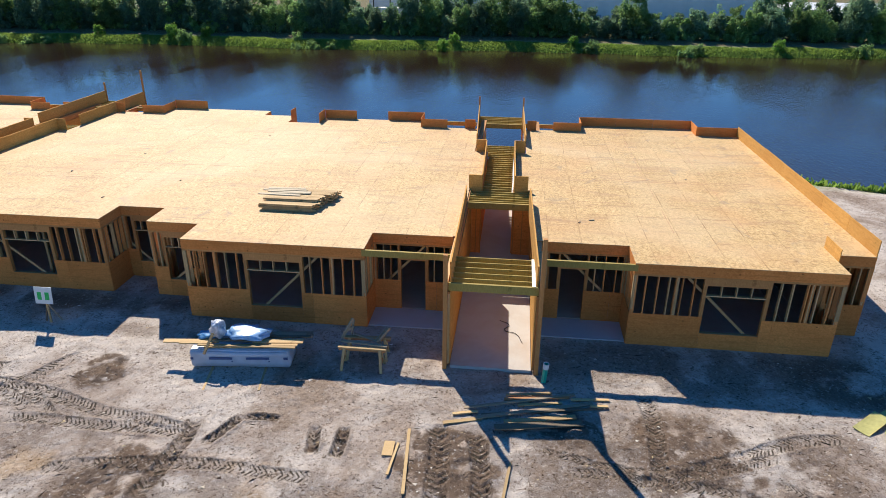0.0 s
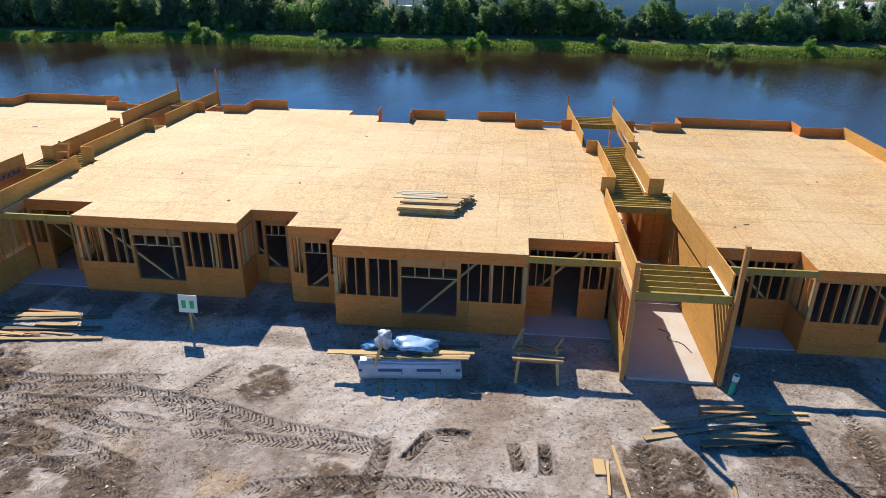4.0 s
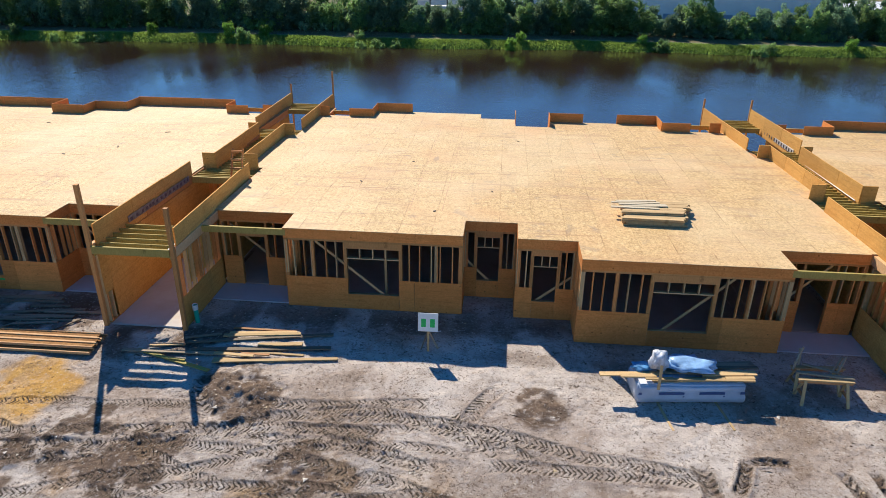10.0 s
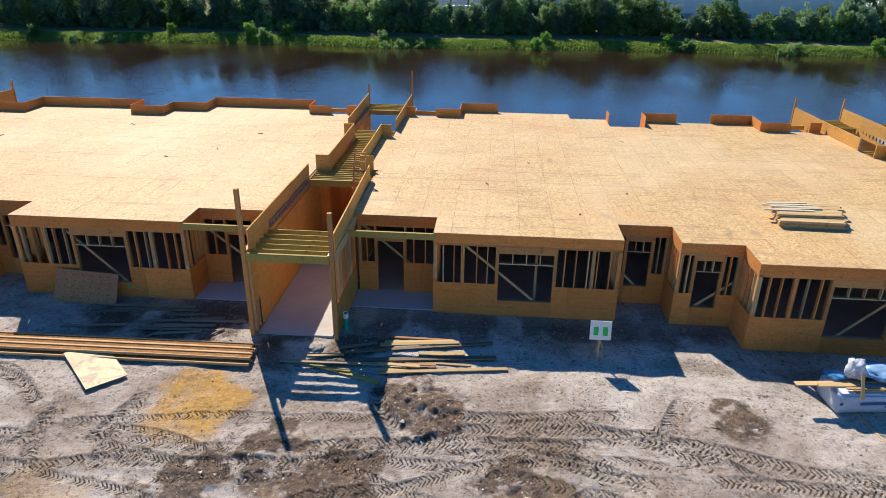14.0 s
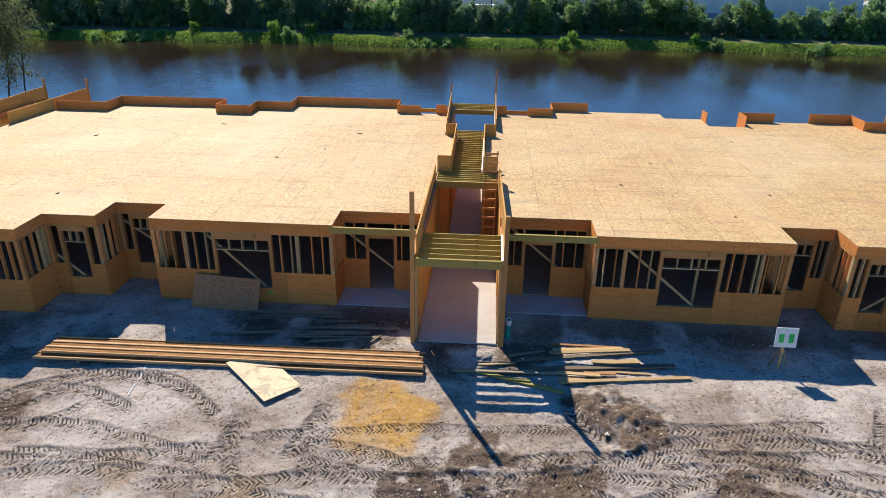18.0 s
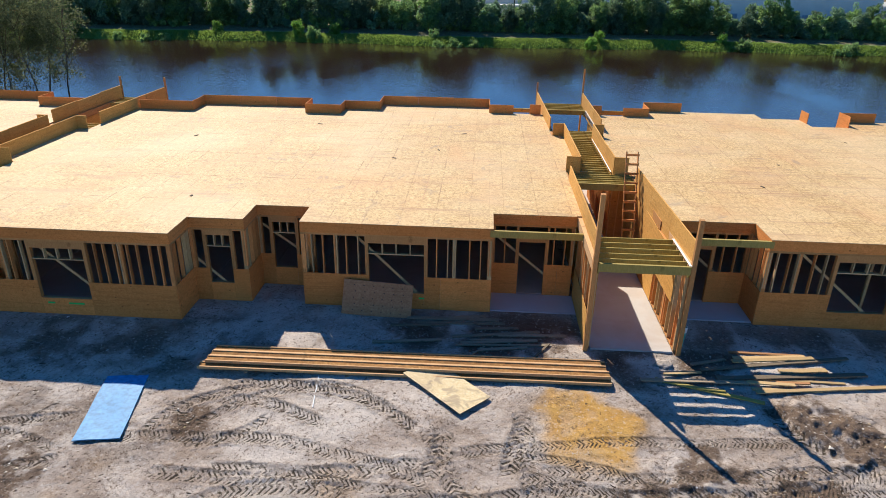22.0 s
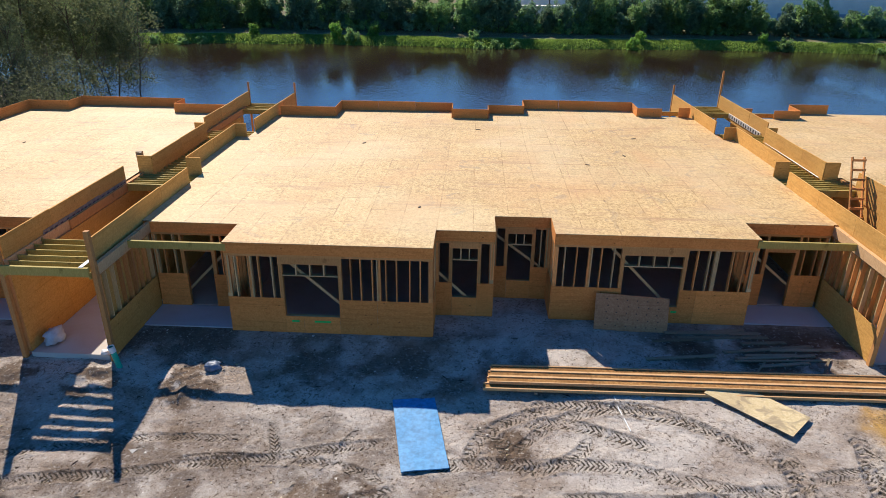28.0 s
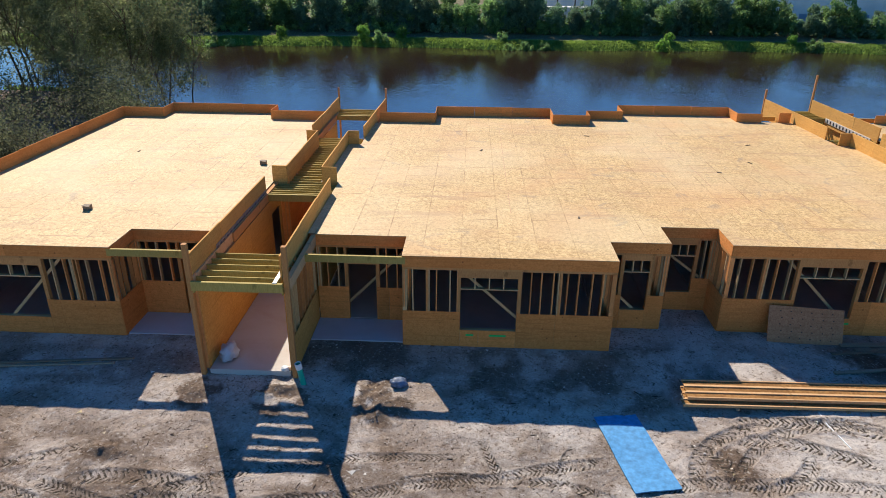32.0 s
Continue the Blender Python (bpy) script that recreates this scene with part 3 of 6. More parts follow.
# diagonal braces: where each meets the top and the foot of its wall, metres along it
BRACE = {
    "A": {0: (0.62, 3.17), 2: (1.87, 4.45)},
    "B": {0: (0.24, 3.11), 2: (1.15, 4.09), 4: (-1.14, 1.39), 6: (3.19, 0.25), 8: (5.08, 2.63), 10: (1.95, -0.37)},
    "C": {0: (3.05, 0.65), 2: (1.85, 4.54), 4: (-1.10, 1.53), 6: (-0.25, 3.05), 8: (1.92, 4.39), 10: (-0.30, 2.68)},
    "D": {2: (5.08, 2.73)},
}
WALL_NO = 0
for blk in "ABCD":
    front, back = FRONT[blk], BACK[blk]
    cols = columns_of(front, back)
    deck = empty("roof_deck_" + blk, "flat deck of pale sun-bleached OSB sheets on a wooden floor frame", "roof deck", "", "structure")
    for k, (a, b) in enumerate(zip(front, front[1:])):
        WALL_NO += 1
        porch = k in OPEN[blk] and OPEN[blk][k][0][2] <= SLAB
        label = "open stud wall with OSB to sill height" + (" and a door opening" if porch else " and a window opening" if k in OPEN[blk] else "")
        wall("wall_front_%d" % WALL_NO, label, a, b, OPEN[blk].get(k, ()), brace=BRACE[blk].get(k))
        rim(deck, a, b)
    # rear walls, plain sheathing
    for a, b in zip(back, back[1:]):
        rim(deck, b, a)
        WALL_NO += 1
        bm = bmesh.new()
        bar(bm, (*a, (SLAB + PLATE) / 2), (*b, (SLAB + PLATE) / 2), 0.12, PLATE - SLAB)
        tagged(link("wall_back_%d" % WALL_NO, bm, "osb_wall"), "OSB-sheathed rear wall facing the lake", "wall", "", "structure")
    bm = bmesh.new()
    prism(bm, [(a + 0.05, b - 0.0, c + 0.05, e - 0.05) for a, b, c, e in cols], PLATE + 0.02, DECK - 0.025)
    tagged(link("ceiling_" + blk, bm, "plate_wood"), "wooden floor frame over the ground floor", "ceiling", "", "structure")
    bm = bmesh.new()
    prism(bm, [(a + 0.01, b - 0.01, c + 0.06, e - 0.02) for a, b, c, e in cols], -0.35, SLAB)
    tagged(link("floor_" + blk, bm, "slab_dirty"), "dirt-strewn concrete ground-floor slab", "floor", "", "structure")
    sheets(deck, [(a, b, c - 0.012, e + 0.012) for a, b, c, e in cols])

# side walls of the end blocks
for nm, a, b in (("wall_end_1", (19.1, M + 0.1), (19.1, 42.62)), ("wall_end_2", (-60.75, 42.2), (-60.75, M + 0.1))):
    wall(nm, "end wall of studs with OSB sheathing", a, b, (), osb_top=PLATE)

# edge panels of the deck
PARA = [
    # block A
    ((8.45, 42.66), (10.1, 42.66), 0.42), ((10.1, 42.66), (10.1, 44.18), 0.42), ((10.1, 44.18), (16.78, 44.18), 0.45), ((16.78, 44.18), (16.78, 42.62), 0.45), ((16.78, 42.60), (19.08, 42.60), 0.45),
    ((19.08, 42.6), (19.08, M + 0.1), 0.55), ((17.57, M + 0.75), (17.57, F + 1.0), 0.45),
    # block B
    ((-18.15, 43.80), (-16.68, 43.80), 0.42), ((-16.68, 43.80), (-16.68, 45.35), 0.42), ((-16.68, 45.38), (-14.4, 45.38), 0.45),
    ((-7.92, 44.2), (-7.92, 43.2), 0.5), ((-5.92, 42.6), (-5.92, 43.9), 0.5), ((-5.9, 43.93), (-3.85, 43.93), 0.45),
    ((-1.86, 44.05), (0.48, 44.08), 0.45), ((0.48, 44.08), (0.48, 42.45), 0.45), ((0.48, 42.43), (2.1, 42.43), 0.42),
    # block C
    ((-46.12, 42.01), (-43.0, 42.01), 0.45), ((-43.0, 42.01), (-43.0, 43.83), 0.45), ((-43.0, 43.83), (-36.48, 43.93), 0.45), ((-36.48, 43.93), (-36.48, 42.23), 0.45), ((-36.48, 42.23), (-34.45, 42.23), 0.45),
    ((-34.45, 42.23), (-34.45, 43.58), 0.42), ((-34.45, 43.58), (-32.38, 43.58), 0.42), ((-32.38, 43.58), (-32.38, 45.12), 0.42), ((-32.38, 45.13), (-25.9, 45.13), 0.45), ((-25.9, 45.13), (-25.9, 43.63), 0.42), ((-25.9, 43.63), (-24.5, 43.63), 0.42),
    # block D
    ((-60.73, M + 0.2), (-60.73, 42.2), 0.55), ((-60.73, 42.18), (-58.45, 42.18), 0.45), ((-58.45, 42.18), (-58.45, 43.58), 0.45), ((-58.45, 43.58), (-52.25, 43.58), 0.45), ((-52.25, 43.58), (-52.25, 42.08), 0.45), ((-52.25, 42.08), (-49.05, 42.08), 0.45),
]
for i, (a, b, h) in enumerate(PARA):
    parapet("parapet_%d" % (i + 1), a, b, h + (0.07 if a[1] > 40 else 0.0), mat="osb_panel" if i in (5, 6) else "osb_wall")

# ---------------------------------------------------------------- breezeways
BREEZE = {
    1: dict(xl=4.30, xr=7.24, y0=21.85, l0=21.9, l1=24.0, l2=29.6, n0=31.25, n1=37.4, bk=39.05, b0=44.2, b1=46.3, post=(4.25, 4.95), porch=(F, F), pb=(M, M), dl=4.1, dr=7.62,
            c=(5.58, 5.48), left=(4.38, 4.27, 4.12, 3.80), right=(7.17, 6.97, 6.80, 6.66)),
    2: dict(xl=-22.60, xr=-19.78, y0=23.45, l0=23.3, l1=25.45, l2=31.15, n0=32.6, n1=38.7, bk=40.2, b0=45.4, b1=47.4, post=(5.4, 4.7), porch=(M, M), pb=(N, N), dl=-22.78, dr=-19.62,
            c=(-21.29, -21.36), left=(-22.56, -22.60, -22.68, -22.90), right=(-19.68, -19.90, -20.02, -20.04)),
    3: dict(xl=-48.92, xr=-46.24, y0=22.3, l0=22.05, l1=24.1, l2=29.65, n0=31.1, n1=37.1, bk=38.5, b0=43.7, b1=45.5, post=(4.3, 4.3), porch=(F + 0.06, F + 0.04), pb=(M + 0.1, M + 0.08), dl=-49.05, dr=-46.12,
            c=(-47.74, -47.76), left=(-49.0, -48.98, -49.02, -49.05), right=(-46.38, -46.42, -46.42, -46.20)),
}
PTOP = 3.9


def landing(label, x0, x1, y0, y1, z, step=0.42, beam=True):
    """Treated joists across the passage, with a front beam and a ledger on each side."""
    e = empty("stair_landing", label, "landing", "landing frames of the breezeways")
    n = max(1, round((y1 - y0) / step))
    for i in range(n + 1):
        y = y0 + (y1 - y0) * i / n
        front = beam and i == 0
        piece("beam" if front else "joist", (x1 - x0, 0.09 if front else 0.04, 0.28 if front else 0.24), ((x0 + x1) / 2, y, z - 0.14 + (0 if front else -0.01)), "treated_wood", e)
    for x in (x0 + 0.03, x1 - 0.03):
        piece("ledger", (0.04, y1 - y0 - 0.06, 0.2), (x, (y0 + y1) / 2, z - 0.29), "treated_wood", e)
    return e


for no, q in BREEZE.items():
    xl, xr = q["xl"], q["xr"]
    c, c_back = q["c"]
    bm = bmesh.new()
    box(bm, xl + 0.1, q["y0"] - 0.05, -0.35, xr - 0.1, q["b1"], SLAB + 0.005)
    tagged(link("floor_breezeway_%d" % no, bm, "slab"), "dusty concrete floor of the open breezeway", "floor", "", "structure")
    # side walls: studs, outer face to the porch; sheathed inside
    for side, x, pf, pb in (("l", xl, *[v[0] for v in (q["porch"], q["pb"])]), ("r", xr, *[v[1] for v in (q["porch"], q["pb"])])):
        WALL_NO += 1
        y0, y1 = q["y0"], q["b1"] - 2.0
        a, b = ((x, y1), (x, y0)) if side == "l" else ((x, y0), (x, y1))
        # the porch stretch, sheathed low on the porch side
        yp = pb
        if side == "l":
            wall("wall_breezeway_%d" % WALL_NO, "stud wall between porch and breezeway, OSB low down", (x - 0.07, yp), (x - 0.07, y0), (), osb_top=1.25, sheath="osb_panel")
        else:
            wall("wall_breezeway_%d" % WALL_NO, "stud wall between porch and breezeway, OSB low down", (x + 0.07, y0), (x + 0.07, yp), (), osb_top=1.25, sheath="osb_panel")
        WALL_NO += 1
        xs = x - 0.07 if side == "l" else x + 0.07
        sg = 1 if side == "l" else -1
        full = empty("wall_breezeway_%d" % WALL_NO, "OSB-lined side wall of the breezeway", "wall", "", "structure")
        yy = y0
        if no == 2 and side == "r":
            yy = y0 + 1.0
        if no == 2 and side == "l":
            # the first stud bay is still bare low down
            piece("sheathing_panel", (0.014, 0.5, PLATE - 1.25), (xs + sg * 0.149, y0 + 0.25, (PLATE + 1.25) / 2), "osb_panel", full)
            yy = y0 + 0.506
        while yy < y1 - 0.1:
            ye = min(yy + 2.44, y1)
            if no == 3 and side == "l" and yy < 29.8 < ye:
                ye = 29.8
            top = PLATE
            low = 1.34 if no == 2 and side == "r" and yy < y0 + 3 else SLAB
            piece("sheathing_panel", (0.014, ye - yy - 0.006, top - low), (xs + sg * 0.149, (yy + ye) / 2, (top + low) / 2), "osb_panel", full)
            yy = ye
            if no == 3 and side == "l" and yy == 29.8:
                # a narrow doorway, only its head is lined
                piece("sheathing_panel", (0.014, 0.994, PLATE - 2.3), (xs + sg * 0.149, 30.3, (PLATE + 2.3) / 2), "osb_panel", full)
                yy = 30.8
        # rim band and upright panels over the wall
        line = q["left" if side == "l" else "right"]
        px = line[1]
        parapet("parapet_shaft_%d" % WALL_NO, (line[0], y0 + 0.1), (line[1], q["l2"] + 0.12), PTOP - DECK, drop=0.42, label="upright OSB panels along the stair opening", thick=0.05)
        d = q["dl"] if side == "l" else q["dr"]
        wide, mid = abs(d - x) + 0.12, (d + x) / 2
        piece("rim_board", (wide, q["b1"] - 1.2 - pb, DECK - PLATE - 0.06), (mid, (q["b1"] - 1.2 + pb) / 2, (DECK + PLATE) / 2 - 0.025), "plate_wood", full)
        piece("rim_board", (0.14, q["l2"] - y0, DECK - PLATE - 0.05), (xs, (q["l2"] + y0) / 2, (DECK + PLATE) / 2 - 0.02), "flange_wood", full)
        # the narrow middle passage and its returns
        out = -1 if side == "l" else 1
        nx, nb = c + out * 0.73, c_back + out * 0.74
        high = PTOP - DECK + 0.02
        parapet("parapet_passage_%d" % WALL_NO, (nx, q["n0"]), (nb, q["n1"]), high, drop=0.35, label="upright OSB panels along the passage", thick=0.05)
        parapet("parapet_return_%d" % WALL_NO, (nx, q["n0"]), (nx + out * 0.6, q["n0"]), high, drop=0.35, label="short OSB return panel", thick=0.05)
        parapet("parapet_return_back_%d" % WALL_NO, (nb, q["n1"]), (nb + out * 0.56, q["n1"]), high, drop=0.35, label="short OSB return panel", thick=0.05)
        parapet("parapet_rear_%d" % WALL_NO, (line[2], q["bk"] - 0.25), (line[3], q["b1"]), PTOP - DECK, drop=0.5, label="upright OSB panels at the rear stair opening", thick=0.05)
        # the ground-floor walls under the passage: front and rear returns, and the corridor side
        inner = empty("wall_corridor_%d" % WALL_NO, "OSB-lined wall of the narrow corridor under the passage", "wall", "", "structure")
        mid_y, mid_z, tall = (q["n0"] + q["n1"]) / 2, (SLAB + PLATE) / 2, PLATE - SLAB
        for yw in (q["n0"] + 0.06, q["n1"] - 0.06):
            lo, hi = sorted((nx, x - out * 0.09))
            piece("sheathing_panel", (hi - lo, 0.12, tall), ((lo + hi) / 2, yw, mid_z), "osb_wall", inner)
            for k in range(3):
                piece("stud", (0.04, 0.02, tall), (lo + 0.03 + (hi - lo - 0.06) * k / 2, yw + (-0.072 if yw < mid_y else 0.072), mid_z), "stud_wood", inner)
        n = 3
        for k in range(n):
            ln = (q["n1"] - q["n0"] - 0.24) / n
            piece("sheathing_panel", (0.12, ln - 0.004, tall), ((nx + nb) / 2 + out * 0.06, q["n0"] + 0.12 + ln * (k + 0.5), mid_z), "osb_wall", inner)
        tall = 5.45 if no == 2 and side == "r" else 4.55
        ob = piece("rear_post", (0.10, 0.10, tall), (line[3], q["b1"] + 0.08, tall / 2 - 0.1), "plate_wood", None)
        tagged(ob, "tall rough wooden post at the lake side", "post", "breezeway posts")
        # deck sheets that close the gap up to the upright panels
        gap = empty("roof_deck_edge_%d" % WALL_NO, "narrow OSB deck strip beside the stair opening", "roof deck", "", "structure")
        for ya, yb, xa in ((pb + 0.05, q["n0"], (line[0] + line[1]) / 2), (q["n1"], q["b1"] - 3.8, line[2])):
            lo, hi = sorted((xa + out * 0.03, d))
            if hi - lo > 0.03:
                n = max(1, round((yb - ya) / 2.44))
                for k in range(n):
                    piece("osb_sheet", (hi - lo - 0.003, (yb - ya) / n - 0.004, 0.018), ((lo + hi) / 2, ya + (yb - ya) * (k + 0.5) / n, DECK - 0.0095), "osb_deck", gap)
        # front post
        h = q["post"][0 if side == "l" else 1]
        ob = piece("post", (0.14, 0.14, h + 0.15), (xs, q["y0"] - 0.1, (h - 0.15) / 2), "plate_wood", None)
        tagged(ob, "tall wooden post at the breezeway corner", "post", "breezeway posts")
    # deck between passage and shaft edges
    strip = empty("roof_deck_passage_%d" % no, "OSB deck beside the passage", "roof deck", "", "structure")
    for a, b in ((xl - 0.2, c - 0.76), (c + 0.76, xr + 0.2)):
        sheets(strip, [(min(a, q["dl"]) if a < c else a, b if a < c else max(b, q["dr"]), q["n0"] + 0.02, q["n1"] - 0.02)])
        bm = bmesh.new()
        box(bm, a, q["n0"] + 0.03, PLATE, b, q["n1"] - 0.03, DECK - 0.025)
        part("floor_frame", bm, "plate_wood", strip)
    landing("front landing frame of greenish treated joists", xl + 0.02, xr - 0.02, q["l0"], q["l1"], 3.2, 0.44)
    landing("wide landing frame of treated joists", xl + 0.02, xr - 0.02, q["l2"], q["n0"] - 0.1, 3.2, 0.3)
    landing("narrow passage frame of treated joists", c - 0.70, c_back + 0.70, q["n0"] + 0.25, q["n1"] - 0.1, 3.2, 0.36, beam=False)
    landing("wide landing frame of treated joists behind the passage", c_back - 1.25, c_back + 1.25, q["n1"] + 0.2, q["bk"], 3.2, 0.36, beam=False)
    landing("rear landing frame of treated joists", q["left"][3] + 0.05, q["right"][3] - 0.05, q["b0"], q["b1"], 3.2, 0.44)
    # porch beams
    lo, hi = {1: (1.06, 10.55), 2: (-25.76, -16.57), 3: (-52.33, -43.06)}[no]
    for a, b, y in ((lo, xl - 0.1, q["porch"][0]), (xr + 0.1, hi, q["porch"][1])):
        ob = piece("porch_beam", (b - a + 0.2, 0.09, 0.24), ((a + b) / 2, y + 0.03, 3.09), "treated_wood", None)
        tagged(ob, "greenish treated beam across the porch front", "beam", "porch beams")
        bm = bmesh.new()
        yb = q["pb"][0 if a == lo else 1]
        box(bm, a, y + 0.12, -0.3, b, yb, SLAB - 0.01)
        tagged(link("floor_porch", bm, "slab_porch"), "bluish-grey concrete porch slab", "floor", "", "structure")

# beams of the rear porches, and the short edge panels beside the rear stair openings
for a, b, y in ((0.48, 3.75, 44.45), (6.75, 10.1, 44.45), (-25.9, -22.95, 45.5), (-19.95, -16.68, 45.5)):
    ob = piece("porch_beam", (b - a, 0.09, 0.24), ((a + b) / 2, y, 3.08), "treated_wood", None)
    tagged(ob, "greenish treated beam across the rear porch", "beam", "porch beams")
for i, (a, b, y) in enumerate(((3.16, 3.8, 42.47), (6.9, 7.46, 42.64), (-23.57, -22.92, 43.66), (-19.95, -19.38, 43.82))):
    parapet("parapet_rear_side_%d" % (i + 1), (a, y), (b, y), 0.55, mat="osb_wall", label="short upright OSB panel beside the rear stair opening")

# ---------------------------------------------------------------- ground


def lattice(seed):
    return np.random.RandomState(seed).rand(256, 256)


LAT = lattice(3)


def vnoise(x, y, s, seed=0):
    """Smooth value noise on arrays, cell size s."""
    u, v = x / s + seed * 17.3, y / s + seed * 9.1
    i, j = np.floor(u).astype(int), np.floor(v).astype(int)
    fu, fv = u - i, v - j
    fu, fv = fu * fu * (3 - 2 * fu), fv * fv * (3 - 2 * fv)
    g = lambda a, b: LAT[a % 256, b % 256]
    return (g(i, j) * (1 - fu) + g(i + 1, j) * fu) * (1 - fv) + (g(i, j + 1) * (1 - fu) + g(i + 1, j + 1) * fu) * fv


def fbm(x, y, s, n=4, seed=0):
    h, a, t = 0, 1.0, 0
    for k in range(n):
        h = h + a * vnoise(x, y, s / 2**k, seed + k)
        t += a
        a *= 0.5
    return h / t


def smooth(a, b, x):
    t = np.clip((x - a) / (b - a), 0, 1)
    return t * t * (3 - 2 * t)


WATER = -3.1


def near_shore(x):
    return 49.5 + 1.2 * np.sin(x * 0.13) - 2.0 * smooth(19, 27, x) + 19.0 * smooth(-62, -74, x)


def far_shore(x):
    return 125.2 + 1.0 * np.sin(x * 0.09 + 1) + 0.5 * np.sin(x * 0.37) + 0.018 * (x + 20)


# wheel ruts: start, end, sideways bow, width, depth, tread pitch
RUTS = [
    ((-17.2, 17.6), (-9.8, 17.3), 0.8, 0.22, 0.03, 0.2), ((-13.9, 18.7), (-7.0, 17.5), 1.2, 0.45, 0.05, 0.2), ((-9.9, 19.8), (-8.8, 18.0), -0.0, 0.5, 0.05, 0.2),
    ((-3.0, 18.4), (-3.1, 14.8), 0.1, 0.5, 0.07, 0.26), ((-1.6, 18.6), (-2.3, 17.2), -0.0, 0.34, 0.1, 0.3), ((-1.6, 18.5), (-0.4, 18.5), 0.0, 0.28, 0.1, 0.3),
    ((0.7, 18.4), (0.9, 17.1), -0.0, 0.36, 0.13, 0.3), ((1.6, 18.5), (1.6, 17.0), -0.0, 0.36, 0.13, 0.3), ((4.3, 18.9), (4.7, 14.6), 0.1, 0.6, 0.08, 0.26),
    ((5.4, 18.7), (6.0, 14.6), 0.1, 0.55, 0.08, 0.26), ((-16.8, 17.9), (-8.2, 17.9), 1.6, 0.5, 0.05, 0.21), ((-15.5, 17.7), (-10.3, 17.0), 0.9, 0.45, 0.05, 0.21),
    ((-13.4, 18.3), (-9.2, 17.5), -0.3, 0.45, 0.04, 0.21), ((-9.4, 19.3), (-8.4, 21.2), 0.0, 0.5, 0.05, 0.2), ((-20.0, 17.4), (-15.9, 18.2), 0.4, 0.45, 0.04, 0.21),
    ((-34.2, 18.6), (-27.5, 18.7), 2.2, 0.45, 0.05, 0.2), ((-33.0, 17.4), (-27.3, 17.8), -0.2, 0.45, 0.045, 0.2), ((-24.5, 16.4), (-24.9, 20.2), 0.1, 0.5, 0.055, 0.22),
    ((-26.4, 16.5), (-27.6, 19.2), -0.1, 0.45, 0.05, 0.22), ((-16.3, 19.4), (-10.4, 20.1), 0.0, 0.45, 0.04, 0.21), ((-16.5, 18.0), (-11.4, 18.3), 0.5, 0.45, 0.05, 0.21),
    ((-17.7, 21.1), (-16.6, 18.7), -0.5, 0.5, 0.06, 0.25), ((-33.2, 15.9), (-29.0, 16.6), 0.6, 0.5, 0.05, 0.21), ((-33.8, 20.7), (-27.6, 18.9), 0.9, 0.45, 0.05, 0.2),
    ((-27.3, 17.1), (-27.0, 19.2), -0.1, 0.5, 0.06, 0.22), ((-25.3, 17.3), (-24.8, 19.8), -0.0, 0.5, 0.06, 0.22), ((-35.2, 18.2), (-32.5, 20.8), 0.7, 0.4, 0.05, 0.2),
    ((-34.0, 18.3), (-31.8, 19.8), -0.5, 0.4, 0.05, 0.2), ((-34.5, 17.2), (-28.4, 17.5), -0.2, 0.45, 0.045, 0.21), ((-42.9, 18.1), (-37.1, 17.8), 0.5, 0.3, 0.035, 0.2),
    ((-41.9, 16.7), (-36.7, 17.5), -0.3, 0.4, 0.04, 0.21), ((-40.5, 19.9), (-39.9, 18.2), -0.1, 0.26, 0.03, 0.2), ((-38.4, 18.1), (-37.9, 19.8), 0.2, 0.26, 0.03, 0.2),
    ((-35.3, 20.0), (-34.3, 18.1), 0.6, 0.45, 0.05, 0.2), ((-33.8, 20.1), (-30.1, 19.0), 0.4, 0.4, 0.045, 0.2), ((-51.1, 17.7), (-46.9, 17.6), 0.4, 0.5, 0.05, 0.21),
    ((-49.4, 17.1), (-46.1, 17.1), 0.2, 0.5, 0.05, 0.21), ((-8.8, 19.0), (-3.0, 17.7), -0.1, 0.5, 0.05, 0.21), ((-8.8, 17.6), (-2.9, 17.5), 0.1, 0.45, 0.045, 0.2),
    ((-6.4, 15.7), (1.4, 16.2), 0.4, 0.45, 0.04, 0.21), ((11.0, 17.1), (16.4, 19.6), 0.4, 0.45, 0.035, 0.2), ((10.6, 21.1), (10.6, 17.1), 0.2, 0.5, 0.04, 0.2),
    ((-53.0, 18.6), (-60.0, 16.5), 0.5, 0.5, 0.05, 0.2), ((8.0, 15.6), (20.0, 15.0), -0.4, 0.45, 0.04, 0.21),
]
rr = random.Random(17)
for k in range(46):
    xa, ya = rr.uniform(-63, 20), rr.uniform(14.0, 18.4)
    ln, up = rr.uniform(4, 11), rr.uniform(-0.35, 0.35)
    RUTS.append(((xa, ya), (xa + ln, min(19.2, max(14.0, ya + ln * up))), rr.uniform(-1.2, 1.2), rr.choice((0.3, 0.36, 0.42)), rr.uniform(0.028, 0.045), rr.choice((0.17, 0.18, 0.2))))
